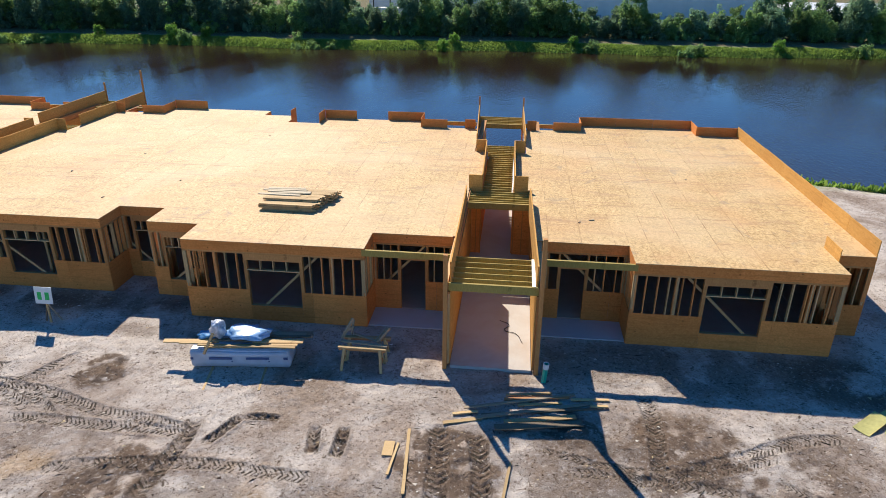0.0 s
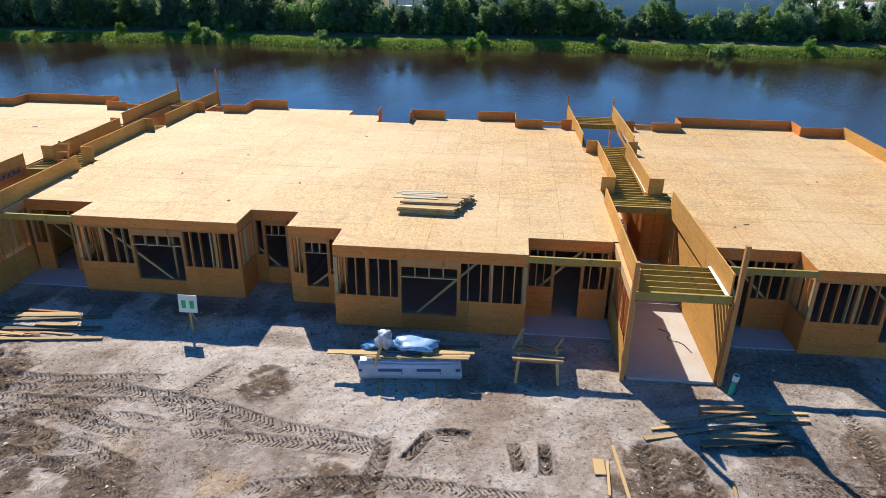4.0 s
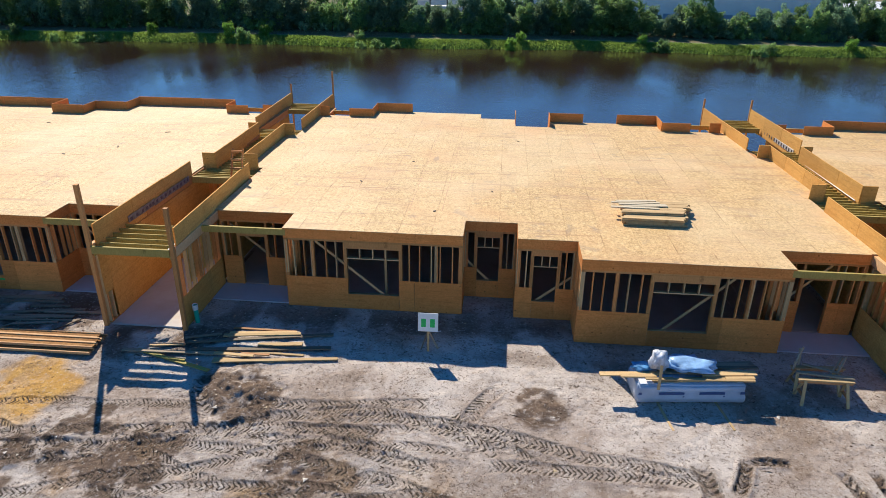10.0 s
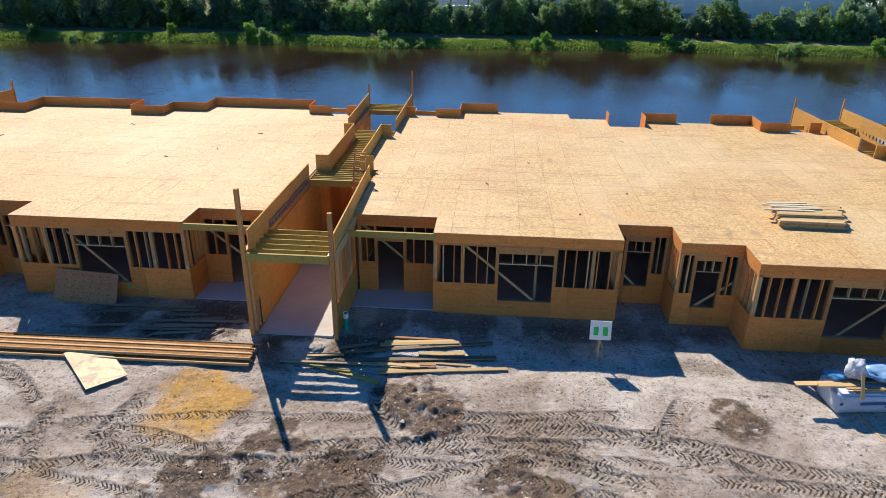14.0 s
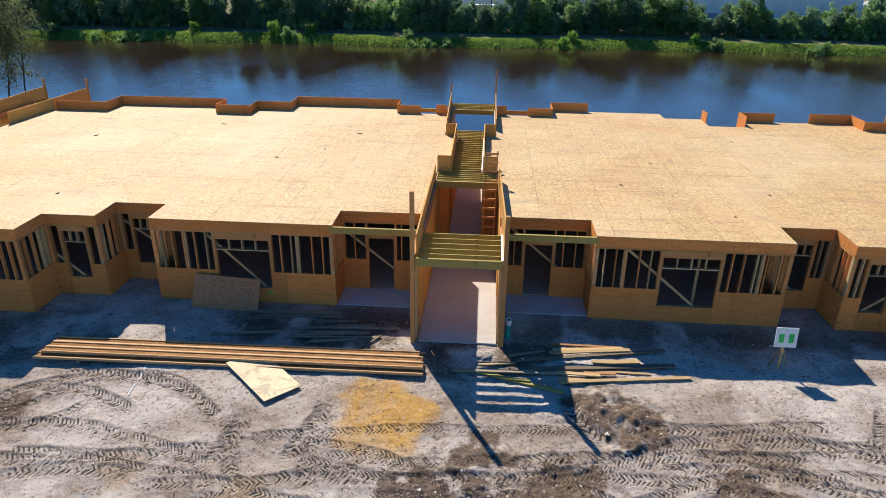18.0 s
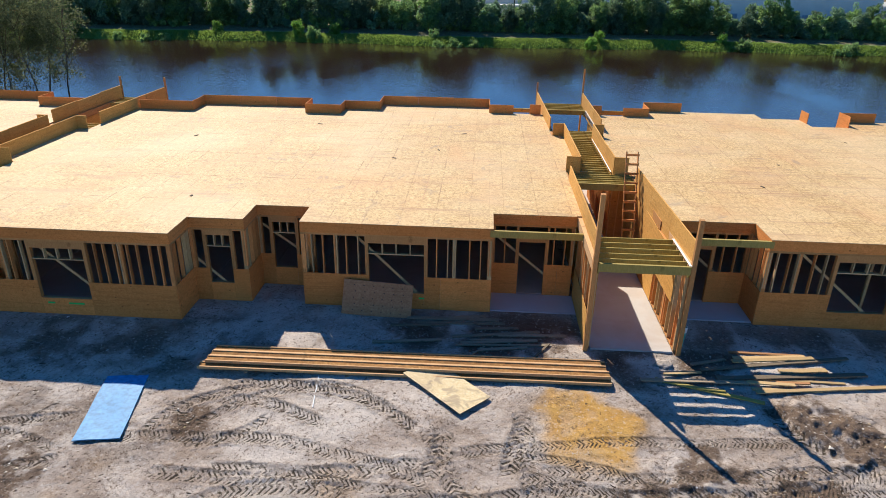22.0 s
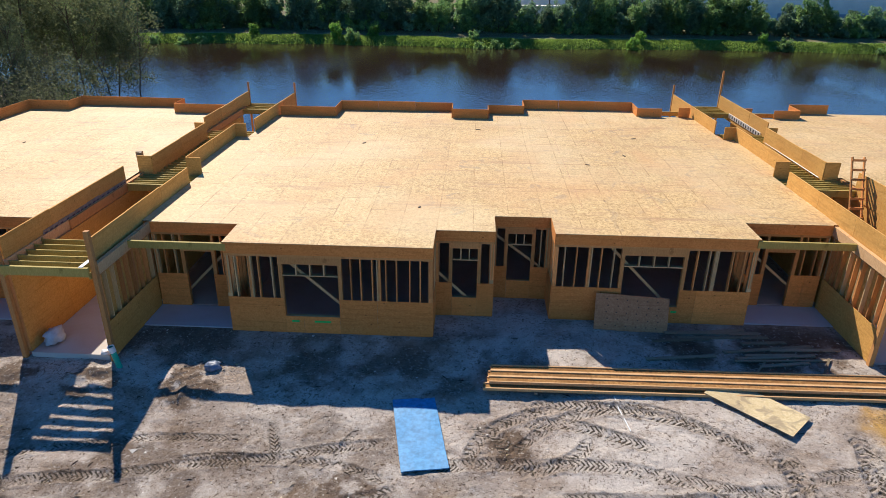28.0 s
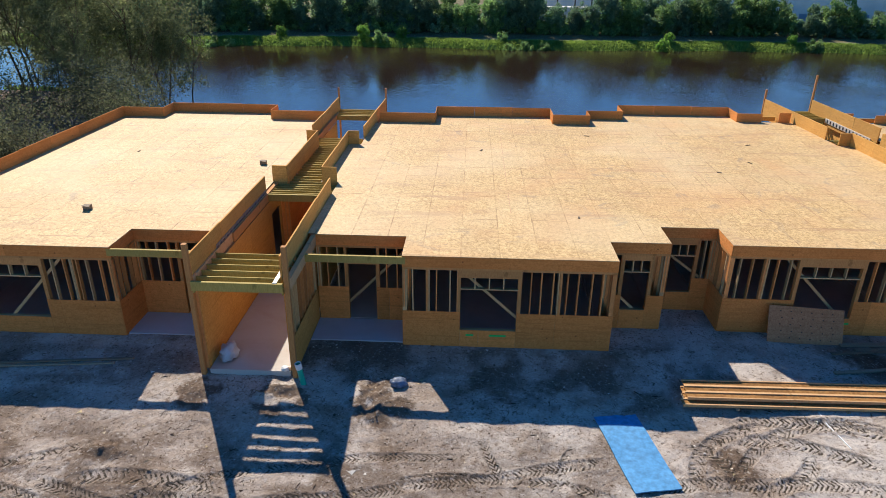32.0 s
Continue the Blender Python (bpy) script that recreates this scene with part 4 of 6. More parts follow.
# churned earth: centre, radius, height
CHURN = [((-16.8, 20.0), 1.5, 0.13), ((-16.1, 19.6), 1.2, 0.11), ((-7.1, 20.2), 0.9, 0.10), ((-13.2, 15.8), 1.8, 0.07), ((-18.5, 16.9), 1.5, 0.08), ((-10.0, 15.6), 1.2, 0.06), ((-22.0, 16.4), 1.3, 0.08), ((-4.2, 15.6), 1.5, 0.1), ((-34.0, 19.2), 0.7, 0.07), ((-50.5, 18.9), 0.5, 0.16), ((-20.5, 17.6), 1.5, 0.08), ((4.8, 17.4), 1.6, 0.08), ((-13.6, 17.3), 1.0, 0.06), ((-38.5, 16.5), 1.6, 0.06), ((-46.45, 21.3), 0.8, 0.16), ((-43.6, 21.2), 1.0, 0.15), ((-48.9, 21.3), 0.7, 0.1), ((-58.0, 18.0), 2.0, 0.08), ((11.5, 18.0), 2.0, 0.06), ((8.2, 19.0), 1.0, 0.06)]
# dark earth, also painting wall-side shade into the soil: centre, half-lengths, strength
DARK_PATCHES = [((-25.6, 24.0), (4.6, 1.5), 1.0), ((-21.0, 22.3), (2.6, 1.0), 0.8), ((-19.6, 22.9), (3.6, 0.9), 0.95), ((-16.8, 24.2), (3.4, 0.9), 0.75), ((12.5, 22.6), (5.5, 1.6), 0.6), ((17.5, 22.5), (2.0, 1.6), 0.85), ((-44.5, 23.2), (3.5, 1.4), 0.75), ((-38.5, 22.4), (4.8, 2.0), 0.75), ((-52.5, 22.6), (4.0, 1.0), 0.6), ((2.0, 22.0), (1.8, 1.2), 0.6), ((-12.4, 24.5), (4.2, 0.7), 0.8), ((-7.6, 24.5), (1.5, 1.0), 0.85), ((-5.0, 22.9), (4.0, 0.7), 0.5), ((-33.5, 23.6), (3.0, 1.2), 0.6), ((-38.5, 18.6), (4.5, 2.2), 0.6)]


def terrain(x, y):
    h = 0.05 - 0.018 * np.clip(24.0 - y, 0, 14) + 0.05 * (fbm(x, y, 3.0, 4) - 0.5)
    h = h - smooth(-29, -34, x) * 0.052 * np.clip(24.0 - y, 0, 4.5)
    soft = smooth(9, 11, y) * (1 - smooth(23.2, 24.5, y))
    h = h + soft * (0.07 * (fbm(x, y, 0.9, 4, 5) - 0.5) + 0.045 * (fbm(x, y, 0.25, 3, 9) - 0.5))
    soil = 0.25 * smooth(0.55, 0.75, fbm(x, y, 2.2, 5, 21)) + 0.45 * smooth(19.5, 15.5, y) * smooth(0.44, 0.60, fbm(x, y, 1.3, 5, 30))
    drab = smooth(-34, -41, x) + smooth(3, 9, x)
    soil = np.maximum(soil, 0.75 * drab * smooth(21.5, 18.5, y + 2.0 * (fbm(x, y, 1.5, 4, 91) - 0.5)) * smooth(0.30, 0.62, fbm(x, y, 0.8, 6, 92)) * (y < 40))
    tread = np.zeros(x.shape + (3,))
    for (a, b, bow, w, dep, pitch) in RUTS:
        d = np.subtract(b, a)
        ln = math.hypot(*d)
        d = d / ln
        pad = abs(bow) + w + 0.5
        sel = (x > min(a[0], b[0]) - pad) & (x < max(a[0], b[0]) + pad) & (y > min(a[1], b[1]) - pad) & (y < max(a[1], b[1]) + pad)
        if not sel.any():
            continue
        full_h, full_s, full_x, full_y = h, soil, x, y
        h, soil, x, y = h[sel], soil[sel], x[sel], y[sel]
        s = (x - a[0]) * d[0] + (y - a[1]) * d[1]
        t = s / ln
        off = -(x - a[0]) * d[1] + (y - a[1]) * d[0] - bow * 4 * t * (1 - t) - 0.05 * np.sin(s * 1.7)
        near = (t > -0.02) & (t < 1.02) & (np.abs(off) < w * 1.2)
        fade = min(0.2, max(0.06, 0.5 / ln))
        end = smooth(0, fade, t) * smooth(1, 1 - fade, t) * (0.35 + 0.65 * vnoise(s, off * 0 + bow, 1.3, 4))
        inside = smooth(w * 0.55, w * 0.42, np.abs(off))
        lug = np.clip(np.sin(2 * np.pi * (s / pitch + np.abs(off) * 1.6 / w)) * 2.5, -1, 1)
        berm = np.exp(-((np.abs(off) - w * 0.62) / (w * 0.16)) ** 2)
        h = h + near * end * (inside * (-dep * 0.6 + dep * 0.32 * lug) + berm * dep * 0.5)
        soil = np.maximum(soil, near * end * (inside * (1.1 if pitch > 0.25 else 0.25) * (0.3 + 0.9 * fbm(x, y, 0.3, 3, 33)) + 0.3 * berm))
        full_h[sel], full_s[sel] = h, soil
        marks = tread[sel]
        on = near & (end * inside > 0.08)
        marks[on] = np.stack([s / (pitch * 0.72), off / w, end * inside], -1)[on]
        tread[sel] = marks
        h, soil, x, y = full_h, full_s, full_x, full_y
    for (c, r, hh) in CHURN:
        q = np.exp(-(((x - c[0]) ** 2 + (y - c[1]) ** 2) / r**2))
        rough = fbm(x, y, 0.35, 4, 40)
        h = h + q * hh * (rough * 2.2 - 0.6)
        soil = np.maximum(soil, smooth(0.22, 0.5, q * np.clip(2.6 * fbm(x, y, 0.45, 5, 41) - 0.55, 0, 2)) * 0.9)
    # mottled dark earth, with part of the building's shade in its colour
    for (c, (ra, rb), amount) in DARK_PATCHES:
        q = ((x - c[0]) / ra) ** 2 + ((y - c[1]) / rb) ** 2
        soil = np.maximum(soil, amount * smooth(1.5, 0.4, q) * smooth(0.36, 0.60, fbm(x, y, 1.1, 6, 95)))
    # yellow fill sand
    q = ((x + 23.1) / 1.35) ** 2 + ((y - 19.5) / 1.65) ** 2 + 1.9 * (fbm(x, y, 0.9, 6, 50) - 0.5)
    yel = smooth(1.55, 0.6, q) * 0.96 * (0.75 + 0.25 * smooth(0.35, 0.6, fbm(x, y, 0.4, 4, 57)))
    yel = np.maximum(yel, 0.35 * smooth(0.6, 0.75, fbm(x, y, 1.6, 4, 61)) * smooth(18.5, 15, y) * smooth(-22, -18, -np.abs(x + 20)))
    h = h + yel * 0.05 * fbm(x, y, 0.5, 3, 55)
    soil = soil * (1 - yel)
    near_strip = smooth(7.5, 10.5, y)
    soil, yel = soil * near_strip + 0.15 * (1 - near_strip), yel * near_strip
    # banks and lake bed
    ns, fs = near_shore(x), far_shore(x)
    down = smooth(-3.5, 1.5, y - ns)
    up = smooth(-1.4, 5.0, y - fs)
    h = h * (1 - down) + down * (WATER - 1.6)
    h = h * (1 - up) + up * (WATER + 1.05 + 0.7 * smooth(4, 16, y - fs) + 0.35 * (fbm(x, y, 2.5, 3, 70) - 0.5))
    green = np.maximum(smooth(-4.5, -2.5, y - ns + 3 * (fbm(x, y, 3, 3, 80) - 0.5)) * (1 - 0 * x), 0)
    wood = smooth(-64, -68, x) * (y > 30) * (y < 100)
    green = green * (1 - wood * 0.8)
    soil = np.maximum(soil, wood * 0.8)
    soil = soil * (1 - green)
    forest = smooth(6.5, 8.5, y - fs)
    green, soil = green * (1 - 0.75 * forest), np.maximum(soil, forest)
    return h, soil, yel, green, tread


def ground():
    fx = np.arange(-64, 22.0, 0.048)
    fy = np.arange(14.0, 24.4, 0.048)
    xs = np.concatenate([[-2500, -900, -400, -220, -150, -120, -100], np.arange(-90, -64, 1.2), fx, np.arange(22.2, 60, 1.2), [70, 85, 105, 140, 220, 400, 900, 2500]])
    ys = np.concatenate([[-2500, -600, -150, -50, -20, -5, 2, 6, 8, 9.5, 10.5, 11.5, 12.5, 13.3], fy, np.arange(24.8, 44, 1.5), np.arange(44, 66, 0.6), [75, 90, 105, 115], np.arange(118, 140, 0.7), [150, 175, 220, 320, 600, 1200, 2500]])
    X, Y = np.meshgrid(xs, ys)
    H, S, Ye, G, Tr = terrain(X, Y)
    nx, ny = len(xs), len(ys)
    me = bpy.data.meshes.new("ground")
    idx = np.arange(nx * ny).reshape(ny, nx)
    quads = np.stack([idx[:-1, :-1], idx[:-1, 1:], idx[1:, 1:], idx[1:, :-1]], -1).reshape(-1, 4)
    me.vertices.add(nx * ny)
    me.vertices.foreach_set("co", np.stack([X, Y, H], -1).astype(np.float32).ravel())
    me.loops.add(quads.size)
    me.loops.foreach_set("vertex_index", quads.astype(np.int32).ravel())
    me.polygons.add(len(quads))
    me.polygons.foreach_set("loop_start", np.arange(0, quads.size, 4, dtype=np.int32))
    me.polygons.foreach_set("loop_total", np.full(len(quads), 4, dtype=np.int32))
    me.polygons.foreach_set("use_smooth", np.ones(len(quads), dtype=bool))
    me.update()
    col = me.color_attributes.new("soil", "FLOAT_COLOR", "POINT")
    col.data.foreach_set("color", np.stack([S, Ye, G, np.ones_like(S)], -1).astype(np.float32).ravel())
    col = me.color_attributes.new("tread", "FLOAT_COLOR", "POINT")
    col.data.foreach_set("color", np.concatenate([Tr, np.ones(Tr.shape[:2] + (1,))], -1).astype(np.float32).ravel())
    me.materials.append(MAT["sandy_soil"])
    return tagged(new("ground", me), "rutted pale sandy building ground with tyre tracks", "ground", "", "structure")


ground()


def height(x, y):
    return float(terrain(np.array([[float(x)]]), np.array([[float(y)]]))[0][0, 0])


me = bpy.data.meshes.new("water")
me.from_pydata([(-600, 36, WATER), (600, 36, WATER), (600, 140, WATER), (-600, 140, WATER)], [], [(0, 1, 2, 3)])
me.materials.append(MAT["lake_water"])
tagged(new("water", me), "brown lake with small ripples reflecting a blue sky", "lake", "", "structure")

# ---------------------------------------------------------------- plants


def leaf_cloud(name, material, seed, blobs, per, spread, size, squash=0.8, hollow=0.55):
    """Leaves as small bent quads, scattered round irregular clumps within a crown of the given spread (x, y, z)."""
    r = np.random.RandomState(seed)
    cs = r.normal(size=(blobs, 3))
    cs /= np.linalg.norm(cs, axis=1)[:, None]
    cs *= (r.rand(blobs, 1) ** 0.5) * np.array(spread)
    rad = r.uniform(0.45, 1.0, blobs) * min(spread) * 0.46
    verts, faces = [], []
    k = 0
    P = r.normal(size=(blobs, per, 3))
    P /= np.linalg.norm(P, axis=2)[:, :, None]
    P *= (hollow + (1 - hollow) * r.rand(blobs, per, 1)) * rad[:, None, None] * np.array([1, 1, squash])
    P += cs[:, None, :]
    P = P.reshape(-1, 3)
    n = len(P)
    a = r.normal(size=(n, 3))
    a /= np.linalg.norm(a, axis=1)[:, None]
    b = np.cross(a, r.normal(size=(n, 3)))
    b /= np.linalg.norm(b, axis=1)[:, None]
    s = size * r.uniform(0.6, 1.4, (n, 1))
    quad = np.stack([P - a * s, P - b * s * 0.55, P + a * s, P + b * s * 0.55], 1).reshape(-1, 3)
    me = bpy.data.meshes.new(name)
    me.from_pydata(quad.tolist(), [], np.arange(4 * n).reshape(-1, 4).tolist())
    me.materials.append(MAT[material])
    return me


def trunk_mesh(h, r0, seed, limbs=5, lean=0.1):
    rr = random.Random(seed)
    bm = bmesh.new()

    def limb(p, d, length, rad, n=5):
        ring0 = None
        for i in range(n + 1):
            t = i / n
            q = p + d * (length * t) + Vector((rr.uniform(-1, 1), rr.uniform(-1, 1), 0)) * rad * 0.8 * (i > 0)
            rd = rad * (1 - 0.75 * t)
            ring = [bm.verts.new(q + Vector((math.cos(a) * rd, math.sin(a) * rd, 0))) for a in (k * math.tau / 6 for k in range(6))]
            if ring0:
                for k in range(6):
                    bm.faces.new((ring0[k], ring0[(k + 1) % 6], ring[(k + 1) % 6], ring[k]))
            ring0 = ring
        bm.faces.new(ring0)

    up = Vector((rr.uniform(-lean, lean), rr.uniform(-lean, lean), 1)).normalized()
    limb(Vector((0, 0, -0.3)), up, h, r0, 7)
    for i in range(limbs):
        z = h * rr.uniform(0.3, 0.85)
        a = rr.uniform(0, math.tau)
        limb(up * z, Vector((math.cos(a) * 0.7, math.sin(a) * 0.7, rr.uniform(0.5, 1.0))).normalized(), h * rr.uniform(0.25, 0.45), r0 * 0.45, 4)
    me = bpy.data.meshes.new("trunk")
    bm.to_mesh(me)
    bm.free()
    me.materials.append(MAT["bark"])
    return me


CROWNS = [(leaf_cloud("crown", mat, 10 + i, 84, 74, (3.2, 2.6, 4.4), 0.225, 1.0, 0.35), trunk_mesh(6.5, 0.16, 30 + i)) for i, mat in enumerate(("leaf_dark", "leaf_dark", "leaf_mid", "leaf_dark", "leaf_mid"))]
BUSHES = [leaf_cloud("bush_leaves", mat, 50 + i, 26, 90, (1.5, 1.3, 1.5), 0.13, 1.2, 0.2) for i, mat in enumerate(("leaf_bright", "leaf_mid", "leaf_bright"))]
THICKET = [leaf_cloud("thicket_leaves", mat, 60 + i, 44, 74, (3.4, 1.6, 1.9), 0.21, 1.0, 0.3) for i, mat in enumerate(("leaf_dark", "leaf_mid", "leaf_dark"))]


def tree(x, y, s, kind, label, rz=0.0, squash=1.0, group="trees along the far bank"):
    cm, tm = CROWNS[kind]
    z = height(x, y)
    e = new("tree")
    e.matrix_world = Matrix.Translation((x, y, z)) @ Matrix.Rotation(rz, 4, "Z") @ Matrix.Scale(s, 4)
    tagged(e, label, "tree", group)
    t = new("trunk", tm)
    t.parent = e
    c = new("crown", cm)
    c.parent = e
    c.location = (0, 0, 4.6)
    c.scale = (1, 1, squash)
    return e


vr = random.Random(11)
x = -125.0
while x < 95:
    low = -27 < x < -16 or 14 < x < 47 or 62 < x < 66
    for row in range(2):
        px, py = x + vr.uniform(-1.2, 1.2) + 2.0 * row, float(far_shore(np.array(x))) + 13.0 + row * 5.5 + vr.uniform(-1.0, 1.0)
        k = vr.choice((0, 1, 3, 0, 2, 4) if row else (0, 2, 4, 1, 3))
        size = vr.uniform(0.42, 0.6) if low and (row or vr.random() < 0.75) else vr.uniform(0.66, 0.98)
        tree(px, py, size, k, "dense dark green tree on the far bank" if k in (0, 1, 3) else "mid-green leafy tree on the far bank", vr.uniform(0, 6.28), vr.uniform(0.9, 1.25))
    x += vr.uniform(3.0, 4.8)
x = -125.0
while x < 95:
    y = float(far_shore(np.array(x))) + 13.6 + vr.uniform(-1, 1)
    e = new("bush", THICKET[vr.randrange(3)])
    e.matrix_world = Matrix.Translation((x, y, height(x, y) + 1.3)) @ Matrix.Rotation(vr.uniform(-0.4, 0.4), 4, "Z") @ Matrix.Scale(vr.uniform(1.0, 1.5), 4)
    tagged(e, "tall dark shrub thicket between the far trees", "bush", "shrubs along the far bank")
    x += vr.uniform(3.5, 5.0)
# shrubs standing out in the grass: place along the bank, distance from the shore, size, kind
for x, off, size, k in ((-76.2, 6.0, 0.9, 0), (-61.0, 4.4, 1.15, 0), (-57.5, 3.6, 1.0, 1), (-53.9, 5.6, 0.95, 0), (-35.6, 5.6, 0.8, 1), (-34.5, 1.4, 0.8, 1), (-31.6, 1.6, 0.9, 1), (-28.6, 1.6, 0.8, 1), (-87.3, 1.2, 0.9, 1), (-84.0, 1.6, 0.8, 1), (-92.0, 2.0, 0.8, 1), (-7.7, 2.0, 1.0, 0), (-6.0, 5.0, 0.8, 0), (18.9, 2.2, 1.1, 1), (16.0, 4.6, 0.8, 0), (35.3, 1.6, 1.1, 1), (37.5, 3.0, 0.8, 1), (52.0, 4.0, 0.9, 0), (66.0, 3.0, 1.0, 1), (80.0, 4.6, 0.9, 0), (-101.0, 4.0, 0.9, 1)):
    y = float(far_shore(np.array(x))) + off
    e = new("bush", BUSHES[k])
    e.matrix_world = Matrix.Translation((x, y, height(x, y) + 0.7 * size)) @ Matrix.Rotation(vr.uniform(0, 6), 4, "Z") @ Matrix.Scale(size, 4)
    tagged(e, "bright green bush standing in the bank grass" if k == 0 else "mid-green bush standing in the bank grass", "bush", "shrubs along the far bank")


def grass(name, label, n, seed, place, size):
    r = np.random.RandomState(seed)
    x, y = place(r, n)
    z = terrain(x[None], y[None])[0][0]
    a = r.rand(n) * math.tau
    s = size * r.uniform(0.5, 1.5, n)
    w = s * 0.35
    lean = r.normal(0, 0.45, (n, 2)) * s[:, None]
    p = np.stack([x, y, z - 0.03], -1)
    sd = np.stack([np.cos(a) * w, np.sin(a) * w, a * 0], -1)
    tip = p + np.stack([lean[:, 0], lean[:, 1], s], -1)
    v = np.stack([p - sd, p + sd, tip + sd * 0.3, tip - sd * 0.3], 1).reshape(-1, 3)
    me = bpy.data.meshes.new(name)
    me.from_pydata(v.tolist(), [], np.arange(4 * n).reshape(-1, 4).tolist())
    me.materials.append(MAT["grass_blade"])
    return tagged(new(name, me), label, "grass", "", "stuff")


def far_grass(r, n):
    x = r.uniform(-125, 95, n)
    return x, far_shore(x) + r.uniform(-0.5, 6.2, n)


def near_grass(r, n):
    x = np.where(r.rand(n) < 0.5, r.uniform(20, 34, n), r.uniform(-85, -61, n))
    return x, near_shore(x) - r.uniform(0.0, 3.2, n)


grass("far_grass", "bright green rough grass along the far shore", 84000, 5, far_grass, 0.24)
grass("shore_grass", "green grass on the near shore", 9000, 6, near_grass, 0.3)

# slender trees at the near shore beyond the end of the building
LIGHT = [leaf_cloud("crown", "leaf_olive", 80 + i, 125, 44, (2.4, 2.4, 4.4), 0.08, 1.0, 0.05) for i in range(2)]
SLIM = [trunk_mesh(8.5, 0.075, 90 + i, 9, 0.15) for i in range(2)]
for i, (x, y, s) in enumerate(((-70.8, 69.5, 1.15), (-73.4, 69, 1.35), (-74.8, 69.2, 1.3), (-77.0, 66, 1.5), (-79.5, 63, 1.5), (-82.5, 66, 1.6), (-85.5, 61, 1.5), (-88.5, 65, 1.6), (-76.0, 61, 1.2), (-81.0, 57, 1.3), (-86.5, 55, 1.4), (-72.5, 58, 0.8), (-76.5, 53, 0.9), (-92, 60, 1.6), (-80, 70, 1.5), (-84, 71, 1.6), (-69.2, 71, 1.25), (-72.2, 72.5, 1.4), (-78, 72, 1.5), (-95, 66, 1.6))):
    e = new("tree")
    e.matrix_world = Matrix.Translation((x, y, max(height(x, y), WATER - 0.5))) @ Matrix.Rotation(i * 1.3, 4, "Z") @ Matrix.Scale(s, 4)
    tagged(e, "slender light-leaved tree at the near shore", "tree", "slender shore trees")
    t = new("trunk", SLIM[i % 2])
    t.parent = e
    c = new("crown", LIGHT[i % 2])
    c.parent = e
    c.location = (0, 0, 6.2)

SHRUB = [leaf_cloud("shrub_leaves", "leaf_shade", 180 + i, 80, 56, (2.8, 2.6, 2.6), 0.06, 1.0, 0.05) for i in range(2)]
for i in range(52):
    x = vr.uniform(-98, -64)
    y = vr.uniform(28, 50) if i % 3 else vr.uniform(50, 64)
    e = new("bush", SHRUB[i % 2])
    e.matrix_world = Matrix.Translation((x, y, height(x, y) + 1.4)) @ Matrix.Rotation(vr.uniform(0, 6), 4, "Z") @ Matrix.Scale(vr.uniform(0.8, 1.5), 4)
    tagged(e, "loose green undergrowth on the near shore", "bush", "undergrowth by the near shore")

# warehouse behind the far trees
def warehouse():
    e = empty("warehouse", "long pale low warehouse behind the trees", "building")
    bm = bmesh.new()
    box(bm, -30, 168, -2.6, 62, 190, 6.5)
    part("wall", bm, "house_wall", e)
    bm = bmesh.new()
    box(bm, -30.6, 167.4, 6.5, 62.6, 190.6, 7.0)
    part("roof", bm, "house_roof", e)
    for i in range(15):
        bm = bmesh.new()
        box(bm, -27 + i * 6, 167.9, -2.4, -23.4 + i * 6, 168.1, 0.6)
        part("dock_door", bm, "house_trim", e)


warehouse()


def utility_post(x, y, h):
    e = empty("utility_post", "dark wooden utility post behind the far bank", "post", "posts behind the far bank")
    z = height(x, y)
    bm = bmesh.new()
    bmesh.ops.create_cone(bm, cap_ends=True, segments=10, radius1=0.16, radius2=0.11, depth=h, matrix=Matrix.Translation((x, y, z + h / 2 - 0.3)))
    part("pole", bm, "bark", e)
    piece("crossarm", (1.6, 0.1, 0.12), (x, y - 0.14, z + h - 0.9), "bark", e)


for x in (-20.9, -17.6, -24.4):
    utility_post(x, 146.5, 9.5)


def site_trailer():
    """A white box trailer with a dark door, standing behind the gap in the trees."""
    e = empty("box_trailer", "white box trailer with a dark door behind the trees", "trailer")
    bm = bmesh.new()
    box(bm, -26.0, 152, -1.0, -16.5, 155, 2.4)
    bmesh.ops.bevel(bm, geom=bm.edges[:], offset=0.12, segments=2, affect="EDGES")
    part("body", bm, "house_wall", e)
    bm = bmesh.new()
    box(bm, -19.6, 151.95, -0.6, -17.6, 152.02, 1.6)
    part("door", bm, "house_trim", e, "dark trailer door")
    for x in (-24.5, -18.2):
        bm = bmesh.new()
        box(bm, x - 0.3, 152.4, -2.6, x + 0.3, 154.6, -0.98)
        part("support", bm, "house_trim", e)


site_trailer()


def low_hall():
    e = empty("low_hall", "low hall with a bright metal roof behind the trees", "building")
    bm = bmesh.new()
    box(bm, 66, 160, -2.6, 130, 182, 1.6)
    part("wall", bm, "house_wall", e)
    bm = bmesh.new()
    vs = [bm.verts.new(p) for p in ((65, 159, 1.6), (131, 159, 1.6), (131, 171, 3.8), (65, 171, 3.8), (131, 183, 1.6), (65, 183, 1.6))]
    for f in ((0, 1, 2, 3), (3, 2, 4, 5), (0, 3, 5), (1, 4, 2)):
        bm.faces.new([vs[k] for k in f])
    part("roof", bm, "house_roof", e)


low_hall()

# ---------------------------------------------------------------- things on the deck and in the breezeways


def board(name, label, size, at, rz=0.0, rx=0.0, ry=0.0, mat="pale_wood", group="", category="board"):
    ob = piece(name, size, at, mat, None, Euler((rx, ry, rz)))
    return tagged(ob, label, category, group)


